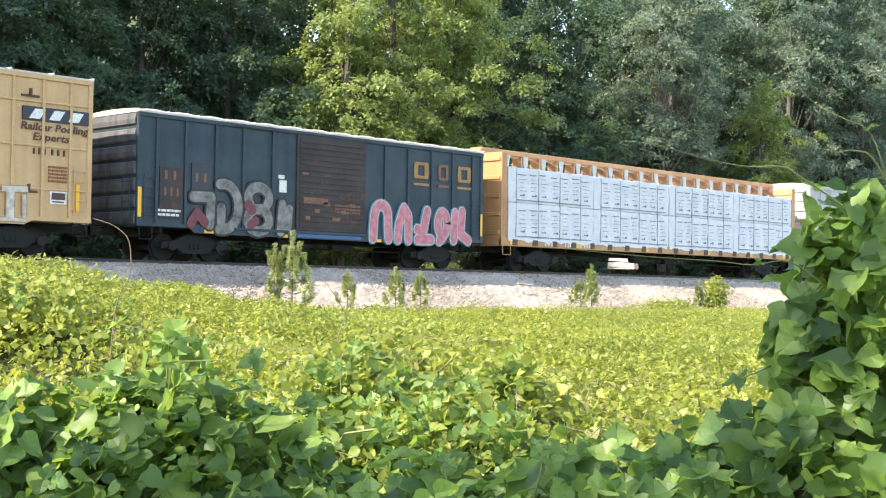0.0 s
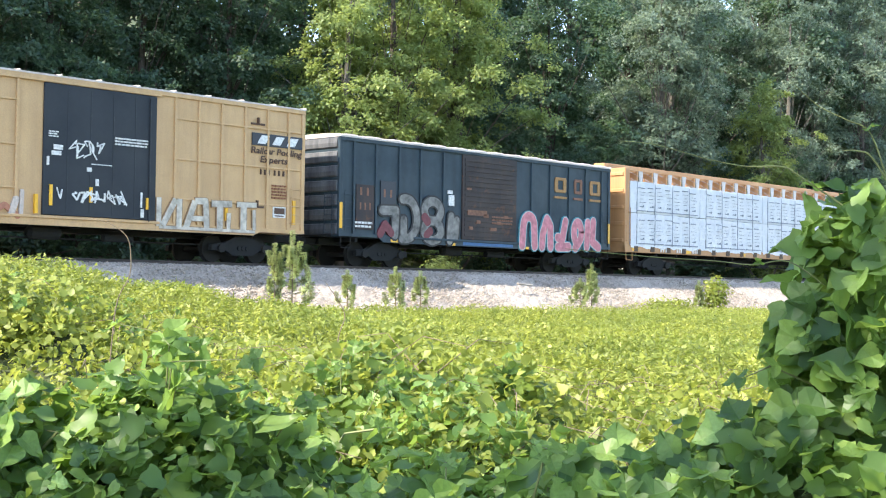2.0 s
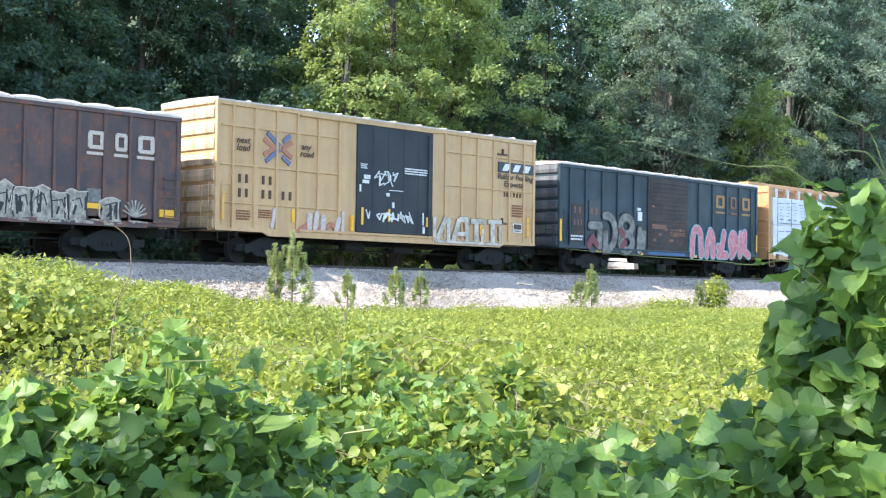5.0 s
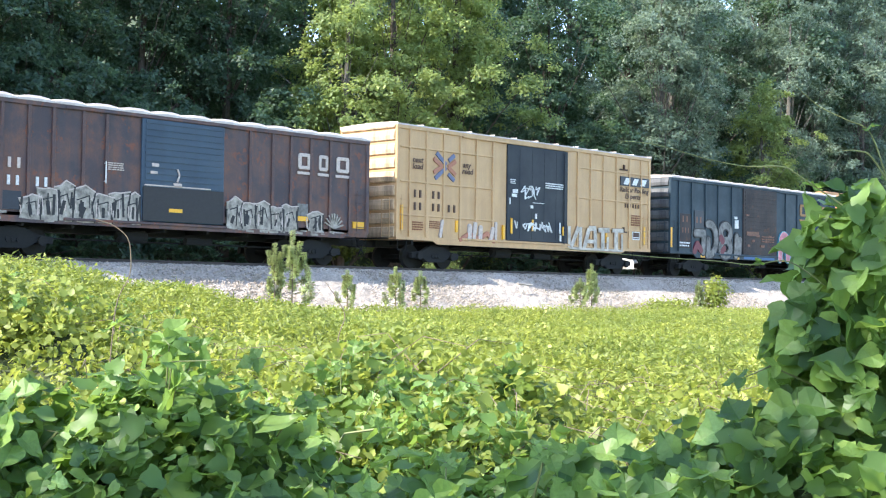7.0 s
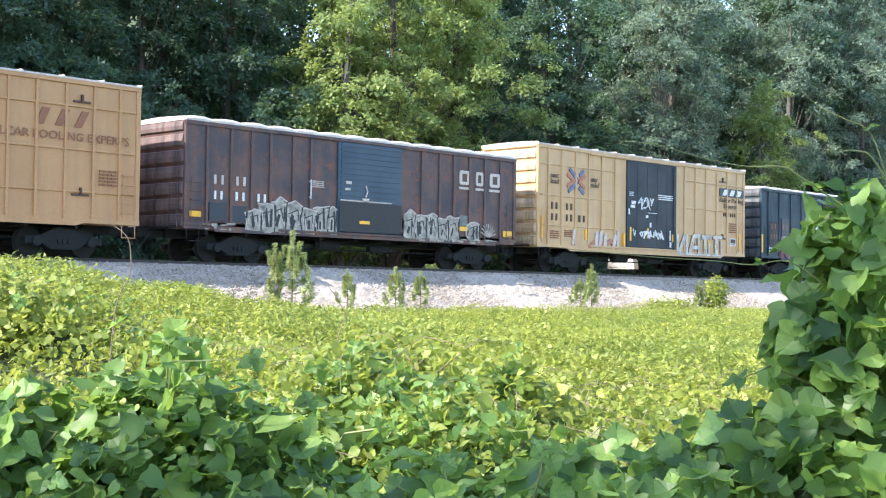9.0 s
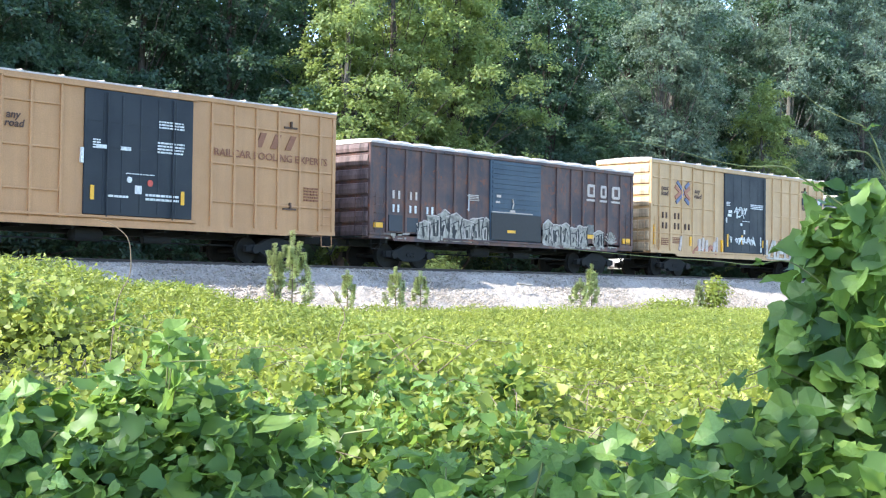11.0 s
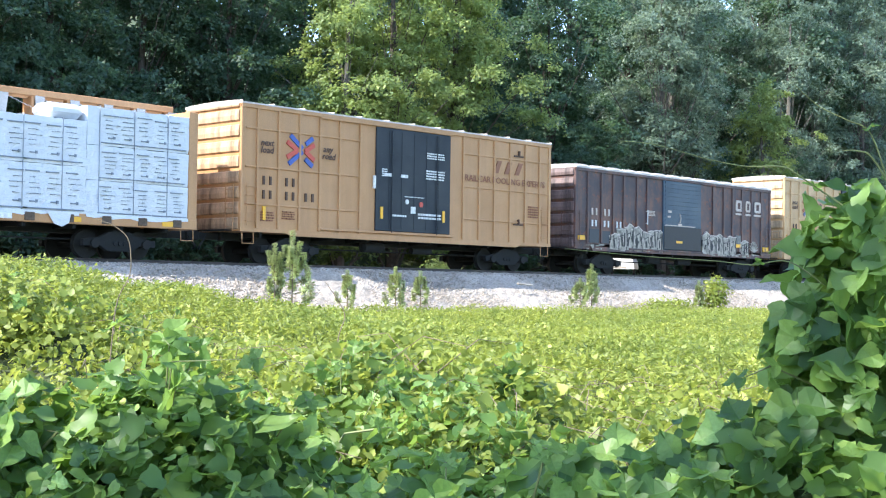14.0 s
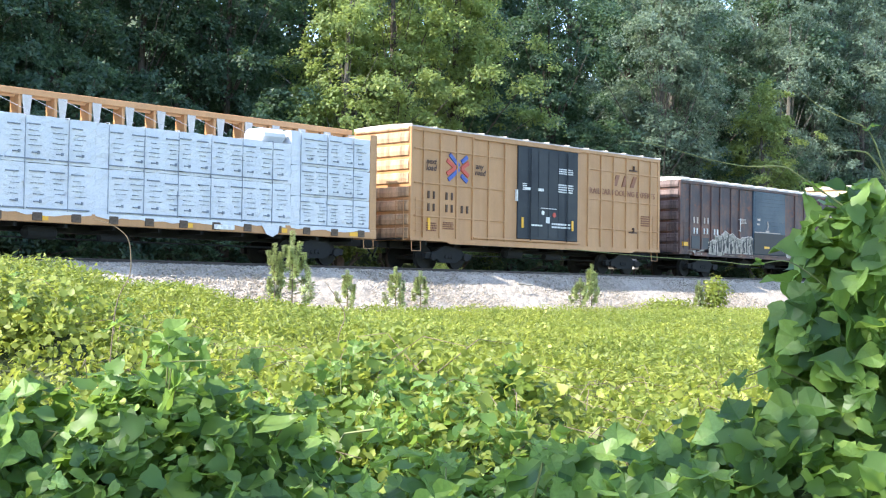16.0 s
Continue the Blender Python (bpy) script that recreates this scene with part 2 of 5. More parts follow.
        fs = [(k, (k + 1) % n, n + (k + 1) % n, n + k) for k in range(n)]
        fs += [tuple(range(n))[::-1], tuple(range(n, 2 * n))]
        return self.poly(a + b, fs)

    def extrude(self, outline, y0, y1):
        """An outline in x and z, made solid between y0 and y1."""
        n = len(outline)
        pts = [(x, y0, z) for x, z in outline] + [(x, y1, z) for x, z in outline]
        fs = [tuple(range(n)), tuple(range(2 * n - 1, n - 1, -1))]
        fs += [(i, n + i, n + (i + 1) % n, (i + 1) % n) for i in range(n)]
        return self.poly(pts, fs)

    def mesh(self, name, mats):
        me = bpy.data.meshes.new(name)
        me.from_pydata(self.v, [], self.f)
        for m in (mats if isinstance(mats, (list, tuple)) else [mats]):
            me.materials.append(m)
        if any(self.m):
            me.polygons.foreach_set("material_index", self.m)
        bm = bmesh.new()
        bm.from_mesh(me)
        bmesh.ops.recalc_face_normals(bm, faces=bm.faces)
        bm.to_mesh(me)
        bm.free()
        return me


def part(name, shape, mat, parent, label="", at=None):
    """Links a Shape, or a ready mesh, as one mesh object under its thing."""
    me = shape.mesh(name, mat) if isinstance(shape, Shape) else shape
    ob = new(name, me)
    ob.parent = parent
    if at is not None:
        ob.location = at
    if label:
        ob["label"] = label
    return ob


def leaf_mesh(name, pts, nrm, size, verts, faces, mat, rng, wide=1.0, dirs=None):
    """Many small leaves in one mesh: each at its place, facing along its normal."""
    pts, nrm, size = np.asarray(pts, float), np.asarray(nrm, float), np.asarray(size, float)
    n = len(pts)
    nrm = nrm / np.linalg.norm(nrm, axis=1, keepdims=True)
    r = rng.normal(size=(n, 3)) if dirs is None else dirs
    u = np.cross(nrm, r)
    u /= np.linalg.norm(u, axis=1, keepdims=True) + 1e-9
    w = np.cross(nrm, u)
    tv = np.array(verts, float)
    k = len(tv)
    co = pts[:, None, :] + size[:, None, None] * (tv[None, :, 0:1] * np.broadcast_to(wide, (n,))[:, None, None] * u[:, None, :] + tv[None, :, 1:2] * w[:, None, :] + tv[None, :, 2:3] * nrm[:, None, :])
    sizes = np.array([len(f) for f in faces])
    flat = np.concatenate([np.array(f) for f in faces])
    loops = (np.arange(n)[:, None] * k + flat[None, :]).ravel()
    starts = np.concatenate([[0], np.cumsum(np.tile(sizes, n))[:-1]])
    me = bpy.data.meshes.new(name)
    me.vertices.add(n * k)
    me.vertices.foreach_set("co", co.ravel())
    me.loops.add(len(loops))
    me.loops.foreach_set("vertex_index", loops.astype(np.int32))
    me.polygons.add(n * len(faces))
    me.polygons.foreach_set("loop_start", starts.astype(np.int32))
    me.update(calc_edges=True)
    me.materials.append(mat)
    return me


# leaf outlines: stalk at the origin, tip along y
LEAF_SMALL = ([(0, 0, 0), (0.42, 0.45, 0.13), (0, 1, -0.05), (-0.42, 0.45, 0.13)], [(0, 1, 2), (0, 2, 3)])
LEAF_TINY = ([(0.40, 0.25, 0.06), (0, 1, -0.08), (-0.40, 0.15, 0.06)], [(0, 1, 2)])
LEAF_MID = ([(0, 0, 0), (0.40, 0.22, 0.06), (0.44, 0.5, 0.10), (0, 1, -0.12), (-0.44, 0.5, 0.10), (-0.40, 0.22, 0.06), (0, 0.5, -0.02)],
            [(0, 1, 2, 6), (6, 2, 3), (6, 3, 4), (0, 6, 4, 5)])


def lobed_leaf(lobe):
    """A broad leaf with a heart-shaped base, soft side lobes and a drawn-out tip."""
    ys = [0.0, 0.06, 0.18, 0.32, 0.44, 0.56, 0.70, 0.84, 0.95, 1.04]
    even = [0.0, 0.24, 0.40, 0.44, 0.40, 0.33, 0.23, 0.12, 0.04, 0.0]
    cut = [0.0, 0.22, 0.46, 0.58, 0.37, 0.35, 0.28, 0.12, 0.03, 0.0]
    ws = [a * (1 - lobe) + b * lobe for a, b in zip(even, cut)]
    v = [(0, -0.0 + 0.03, 0.0)]
    right = [(w, y - 0.05 * (i == 1), 0.16 * w * (1 - y) + 0.05 * math.sin(7 * y)) for i, (w, y) in enumerate(zip(ws, ys)) if 0 < i < 9]
    left = [(-w, y - 0.02, 0.16 * w * (1 - y) + 0.05 * math.sin(7 * y + 0.8)) for w, y, _ in right]
    v += right + [(0, 1.04, -0.14)] + left[::-1] + [(0, 0.32, -0.03), (0, 0.66, -0.05)]
    a_, b_ = 18, 19
    f = [(0, 1, 2, a_), (a_, 2, 3), (a_, 3, 4), (a_, 4, 5, b_), (b_, 5, 6), (b_, 6, 7), (b_, 7, 8, 9), (b_, 9, 10, 11), (b_, 11, 12), (b_, 12, 13), (b_, 13, 14, a_), (a_, 14, 15), (a_, 15, 16), (a_, 16, 17, 0)]
    return v, f


LEAF_BIG, LEAF_OVAL = lobed_leaf(0.75), lobed_leaf(0.1)

# ---- ground ----
SIDE = 34.63          # near side of the cars
MID = SIDE + 1.52     # middle of the track


def smooth(a, b, v):
    t = np.clip((v - a) / (b - a), 0, 1)
    return t * t * (3 - 2 * t)


def bumpy(x, y):
    return 0.06 * np.sin(1.3 * x + 0.4 * y) * np.sin(0.9 * y - 0.3 * x) + 0.05 * np.sin(2.9 * x - 1.7 * y + 1) + 0.03 * np.sin(5.1 * x + 4.3 * y)


def vine_top(x, y):
    """Height of the top of the vines over the field."""
    r = np.hypot(x, y)
    z = -1.62 + 0.22 * smooth(18, 30, y) - 0.5 * (1 - smooth(1.5, 4.5, r)) - 0.13 * (1 - smooth(5.5, 8.5, r)) + bumpy(x, y) * smooth(3, 9, r)
    sig = np.where(y > 20.5, 4.6, 6.5)
    z = z + 1.66 * np.clip((18.6 - x) / 10.6, 0, 1.2) * np.exp(-((y - 20.5) / sig) ** 2)
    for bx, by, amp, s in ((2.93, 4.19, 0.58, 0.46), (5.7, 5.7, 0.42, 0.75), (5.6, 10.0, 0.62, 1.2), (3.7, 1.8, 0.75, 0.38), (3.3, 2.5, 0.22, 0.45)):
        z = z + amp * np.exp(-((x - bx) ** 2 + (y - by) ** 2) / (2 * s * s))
    return z


def ground_z(x, y):
    field = vine_top(x, y) - 0.30
    edge = smooth(28.5, 31.0, y)
    z = field * (1 - edge) - 1.75 * edge
    far = smooth(SIDE + 6.0, SIDE + 9.0, y)
    z = z * (1 - far) + (-0.35) * far
    z = z + 0.36 * np.maximum(0, np.minimum(y, 140) - SIDE - 13.0) * smooth(SIDE + 13, SIDE + 22, y)
    return z


def spread(parts_):
    return np.unique(np.concatenate([np.linspace(a, b, n) for a, b, n in parts_]))


GX = spread([(-3000, -200, 5), (-200, -10, 12), (-10, 1, 12), (1, 8, 36), (8, 24, 42), (24, 70, 40), (70, 200, 24), (200, 3000, 6)])
GY = spread([(-3000, -100, 5), (-100, -2, 10), (-2, 0, 4), (0, 8, 40), (8, 32, 64), (32, 60, 24), (60, 160, 18), (160, 3000, 6)])
XX, YY = np.meshgrid(GX, GY)
ZZ = ground_z(XX, YY)
ny, nx = XX.shape
gm = bpy.data.meshes.new("ground")
gm.from_pydata(np.stack([XX, YY, ZZ], -1).reshape(-1, 3).tolist(), [],
               [(j * nx + i, j * nx + i + 1, (j + 1) * nx + i + 1, (j + 1) * nx + i) for j in range(ny - 1) for i in range(nx - 1)])
gm.materials.append(M_GROUND)
for p in gm.polygons:
    p.use_smooth = True
tagged(new("ground", gm), "uneven ground under green vines and forest litter", "ground", kind="structure")


def build_ballast():
    rng = np.random.default_rng(4)
    xs = np.arange(-60, 190, 0.22)
    prof = [(-4.9, -1.95), (-4.2, -1.62), (-3.3, -1.30), (-2.4, -0.93), (-1.6, -0.58), (-0.95, -0.24), (-0.5, -0.15), (0.3, -0.13), (1.5, -0.14), (2.8, -0.13), (3.6, -0.16), (4.3, -0.4), (6.5, -0.75)]
    fine = [np.interp(np.linspace(0, len(prof) - 1, 60), range(len(prof)), [q[k] for q in prof]) for k in (0, 1)]
    X, PY = np.meshgrid(xs, fine[0] + SIDE)
    Z = np.repeat(fine[1][:, None], len(xs), 1) + rng.normal(0, 0.022, X.shape) + 0.05 * np.sin(X * 0.7) * (PY < SIDE - 1)
    h, w = X.shape
    me = bpy.data.meshes.new("ballast_bed")
    me.from_pydata(np.stack([X + rng.normal(0, 0.03, X.shape), PY, Z], -1).reshape(-1, 3).tolist(), [],
                   [(j * w + i, j * w + i + 1, (j + 1) * w + i + 1, (j + 1) * w + i) for j in range(h - 1) for i in range(w - 1)])
    me.materials.append(M_BALLAST)
    tagged(new("ballast_bed", me), "bed of crushed grey stone ballast under the track", "ballast", kind="structure")
    # loose stones on the shoulder
    n = 16000
    sx, sy = rng.uniform(18, 68, n), SIDE + rng.uniform(-4.2, -0.4, n)
    sz = np.interp(sy - SIDE, [q[0] for q in prof], [q[1] for q in prof]) + 0.012
    tv = [(0.5, 0, 0), (-0.1, 0.45, 0.05), (-0.45, -0.1, 0), (0.05, -0.5, 0.06), (0.03, 0.02, 0.42), (0, 0, -0.3)]
    tf = [(0, 1, 4), (1, 2, 4), (2, 3, 4), (3, 0, 4), (1, 0, 5), (2, 1, 5), (3, 2, 5), (0, 3, 5)]
    me = leaf_mesh("ballast_stones", np.stack([sx, sy, sz], -1), rng.normal(0, 0.35, (n, 3)) + (0, 0, 1), rng.uniform(0.05, 0.11, n), tv, tf, M_BALLAST, rng)
    tagged(new("ballast_stones", me), "loose crushed grey stones on the ballast shoulder", "stones", kind="stuff")


build_ballast()


def build_track():
    rail = tagged(new("railway_track"), "steel rails on dark timber sleepers in grey ballast", "railway track", kind="structure")
    for y in (MID - 0.7525, MID + 0.7525):
        s = Shape()
        s.box(-60, 190, y - 0.036, y + 0.036, -0.045, 0.0, 0.008).box(-60, 190, y - 0.009, y + 0.009, -0.14, -0.04).box(-60, 190, y - 0.07, y + 0.07, -0.16, -0.14)
        part("rail", s, M_RAIL, rail)
    tie = Shape().box(-0.115, 0.115, -1.3, 1.3, -0.28, -0.145, 0.012).mesh("sleeper", M_TIE)
    for i in range(130):
        part("sleeper", tie, M_TIE, rail, at=(10 + i * 0.53, MID, 0))


build_track()


# ---- train ----
WIDE = 3.04
SPEED, SLOWING = 3.9727, -0.007414     # metres a second at the eighth second, and its change


def gone(t):
    return SPEED * (t - 8) + SLOWING * (t - 8) ** 2


MOVING, TURNING = [], []      # things that roll along, and their wheelsets


STROKES = []      # so that no two strokes share a plane


def stroke(s, pts, w, layer=0, caps=True):
    """A round-ended brush stroke on the near side of a car."""
    STROKES.append(1)
    y = -0.026 - 0.004 * layer - 0.00009 * (len(STROKES) % 37)
    for k, ((x0, z0), (x1, z1)) in enumerate(zip(pts, pts[1:])):
        d = math.hypot(x1 - x0, z1 - z0) + 1e-9
        nx_, nz_ = -(z1 - z0) / d * w / 2, (x1 - x0) / d * w / 2
        yy = y - 0.00002 * (k % 4)
        s.extrude([(x0 + nx_, z0 + nz_), (x1 + nx_, z1 + nz_), (x1 - nx_, z1 - nz_), (x0 - nx_, z0 - nz_)], yy, 0.034)
    for k, (x, z) in enumerate(pts if caps else pts[1:-1]):
        yy = y - 0.00001 - 0.00002 * (k % 4)
        s.extrude([(x + w / 2 * math.cos(a), z + w / 2 * math.sin(a)) for a in [math.tau * q / 10 for q in range(10)]], yy, 0.034)


def bars(s, x0, x1, z0, z1, rows, rng, y=-0.005, fill=0.55):
    """Lines of small stencilling, as plain bars."""
    h = (z1 - z0) / rows
    for r in range(rows):
        x = x0
        while x < x1 - 0.03:
            w = min(rng.uniform(0.05, 0.17), x1 - x)
            s.box(x, x + w, y, 0.034, z0 + r * h + h * (1 - fill) / 2, z0 + r * h + h * (1 + fill) / 2)
            x += w + 0.03


def digits(root, mat, groups, z0, z1, y=-0.006):
    """Car numbers and marks, as plain bars of their size."""
    for x0, x1, n in groups:
        w = (x1 - x0) / n
        for i in range(n):
            a = x0 + (i + 0.32) * w
            part("mark_bar", Shape().box(a, a + w * 0.32, y, 0.034, z0, z1, 0.004), mat, root)


def lettering(text, size, mat, parent, x, z, name="lettering", width=None, bold=0.0, shear=0.0):
    cu = bpy.data.curves.new(name, "FONT")
    cu.body, cu.size, cu.extrude, cu.offset, cu.shear = text, size, 0.004, bold, shear
    cu.resolution_u = 2
    tmp = bpy.data.objects.new(name, cu)
    me = bpy.data.meshes.new_from_object(tmp)
    bpy.data.objects.remove(tmp)
    xs = [v.co.x for v in me.vertices]
    k = width / (max(xs) - min(xs)) if width else 1.0
    for v in me.vertices:
        v.co = Vector((x + (v.co.x - min(xs)) * k, -0.006 - v.co.z, z + v.co.y))
    me.materials.clear()
    me.materials.append(mat)
    ob = part(name, me, mat, parent)
    ob["kind"] = "stuff"
    return ob


def truck_mesh():
    s = Shape()
    for y in (0.36, 2.68):
        s.extrude([(-1.25, 0.36), (-1.25, 0.56), (-0.72, 0.62), (-0.35, 0.80), (0.35, 0.80), (0.72, 0.62), (1.25, 0.56), (1.25, 0.36), (0.72, 0.40), (0.42, 0.22), (-0.42, 0.22), (-0.72, 0.40)], y - 0.09, y + 0.09)
        for x in (-0.16, 0.0, 0.16):
            s.disc(x, 0.45, y - 0.13, y + 0.10, 0.075, 10)
    s.box(-0.22, 0.22, 0.34, 2.70, 0.55, 0.86, 0.02)
    s.box(-0.9, -0.78, 0.8, 2.2, 0.4, 0.5).box(0.78, 0.9, 0.8, 2.2, 0.4, 0.5)
    return s.mesh("truck", M_BLACK_STEEL)


def wheelset_mesh():
    s = Shape()
    for y, q in ((0.7675, 1), (2.2725, -1)):
        s.disc(0, 0, y - 0.065, y + 0.065, 0.42, 28)
        s.disc(0, 0, y + q * 0.066, y + q * 0.096, 0.447, 28)
        s.disc(0, 0, y - q * 0.066, y - q * 0.07, 0.30, 20, 0.33)
        for k in range(4):
            a = math.tau * k / 4
            s.box(0.2 * math.cos(a) - 0.03, 0.2 * math.cos(a) + 0.03, y - q * 0.074 - 0.006, y - q * 0.074 + 0.006, 0.2 * math.sin(a) - 0.03, 0.2 * math.sin(a) + 0.03)
    s.disc(0, 0, 0.26, 2.78, 0.085, 12)
    for y in (0.24, 2.74):
        s.disc(0, 0, y, y + 0.06, 0.12, 14)
    return s.mesh("wheelset", M_WHEEL)


TRUCK, WHEELSET = truck_mesh(), wheelset_mesh()
CAP = Shape().disc(0, 0, -0.06, 0.05, 0.14, 12).mesh("bearing_cap", M_WHEEL)


def running_gear(root, length, inset=2.35, sill_z=0.74):
    for x in (inset, length - inset):
        tr = part("truck", TRUCK, M_BLACK_STEEL, root, "dark cast steel truck with coil springs", at=(x, 0, 0))
        for dx in (-0.89, 0.89):
            ws = part("wheelset", WHEELSET, M_WHEEL, tr, at=(dx, 0, 0.42))
            TURNING.append((ws, dx))
            part("bearing_cap", CAP, M_WHEEL, tr, at=(dx, 0.24, 0.44))
    s = Shape().box(0.2, length - 0.2, 1.25, 1.79, sill_z, 1.0, 0.02)
    for k in range(int(length / 1.6)):
        s.box(0.9 + k * 1.6, 1.0 + k * 1.6, 0.12, 2.9, 0.84, 1.0)
    part("centre_sill", s, M_BLACK_STEEL, root)
    m = length / 2
    part("brake_reservoir", Shape().tube([(m - 1.9, 0.75, 0.70), (m - 1.8, 0.75, 0.70), (m - 0.9, 0.75, 0.70), (m - 0.8, 0.75, 0.70)], [0.1, 0.2, 0.2, 0.1], 12), M_BLACK_STEEL, root)
    part("brake_rod", Shape().tube([(3.2, 0.9, 0.55), (length - 3.2, 0.9, 0.55)], 0.025, 6).tube([(m + 0.6, 0.7, 0.62), (m + 1.6, 0.7, 0.62)], 0.12, 10), M_BLACK_STEEL, root)
    for a, b in ((-0.72, 0.25), (length - 0.25, length + 0.72)):
        c = Shape().box(a, b, 1.42, 1.62, 0.74, 0.98, 0.03)
        e = a if a < 0 else b
        c.box(e - 0.16, e + 0.16, 1.36, 1.70, 0.70, 1.02, 0.05)
        part("coupler", c, M_WHEEL, root)
        part("air_hose", Shape().tube([(e * 0.5 + (a + b) * 0.25, 1.15, 0.85), (e - (0.05 if a < 0 else -0.05), 1.1, 0.5), (e, 1.2, 0.42)], 0.03, 6), M_BLACK_STEEL, root)


def ladder(root, x0, x1, z0, z1, mat, y=-0.055, n=5):
    s = Shape()
    for x in (x0, x1):
        s.tube([(x, y, z0), (x, y, z1)], 0.014, 6)
    for k in range(n):
        z = z0 + (z1 - z0) * (k + 0.5) / n
        s.tube([(x0, y, z), (x1, y, z)], 0.011, 6)
        s.box(x0 - 0.01, x0 + 0.01, y, 0.036, z - 0.01, z + 0.01).box(x1 - 0.01, x1 + 0.01, y, 0.036, z - 0.01, z + 0.01)
    part("ladder", s, mat, root)


def stirrup(root, x0, x1, mat, top=1.0, low=0.62):
    s = Shape()
    s.tube([(x0, 0.05, top), (x0, 0.03, low), (x1, 0.03, low), (x1, 0.05, top)], 0.018, 6)
    part("step", s, mat, root)


def corrugated_end(length, eave, right, mat, pitch=0.5, z0=1.0):
    out = []
    z = z0
    sgn = 1 if right else -1
    base = length - 0.06 if right else 0.06
    while z < eave - 0.05:
        h = min(pitch, eave - z)
        out += [(base, z), (base + sgn * 0.02, z + h * 0.10), (base + sgn * 0.10, z + h * 0.20), (base + sgn * 0.11, z + h * 0.5), (base + sgn * 0.08, z + h * 0.86), (base, z + h * 0.97)]
        z += pitch
    out += [(base, eave), (base - sgn * 0.1, eave), (base - sgn * 0.1, z0)]
    return Shape().extrude(out, 0.10, WIDE - 0.10)


def roof_panel_mesh(w, eave, rise, bulge, mat):
    ys = [-0.03, 0.05, 0.35, 0.9, WIDE / 2, WIDE - 0.9, WIDE - 0.35, WIDE - 0.05, WIDE + 0.03]
    xs = [0.0, 0.03, 0.12, 0.35, 0.65, 0.88, 0.97, 1.0]
    pts, fs = [], []
    for y in ys:
        c = 1 - ((y - WIDE / 2) / (WIDE / 2 + 0.03)) ** 2
        for x in xs:
            hump = bulge * math.sin(math.pi * min(1, max(0, (x - 0.03) / 0.94))) ** 0.5 * (1.0 if -0.02 < y < WIDE + 0.02 else 0.25)
            seam = 0.045 if x in (0.0, 1.0) else 0.0
            pts.append((x * w, y, eave + 0.03 + rise * c + hump + seam))
    n = len(xs)
    for j in range(len(ys) - 1):
        for i in range(n - 1):
            fs.append((j * n + i, j * n + i + 1, (j + 1) * n + i + 1, (j + 1) * n + i))
    o = len(pts)
    pts += [(0, -0.03, eave - 0.02), (w, -0.03, eave - 0.02), (0, WIDE + 0.03, eave - 0.02), (w, WIDE + 0.03, eave - 0.02)]
    fs += [tuple([o] + [o + 1] + list(range(n - 1, -1, -1))), tuple([o + 3, o + 2] + [(len(ys) - 1) * n + i for i in range(n)])]
    fs += [tuple([o + 2, o] + [j * n for j in range(len(ys))]), tuple([o + 1, o + 3] + [j * n + n - 1 for j in range(len(ys) - 1, -1, -1)]), (o, o + 2, o + 3, o + 1)]
    return Shape().poly(pts, fs).mesh("roof_panel", mat)


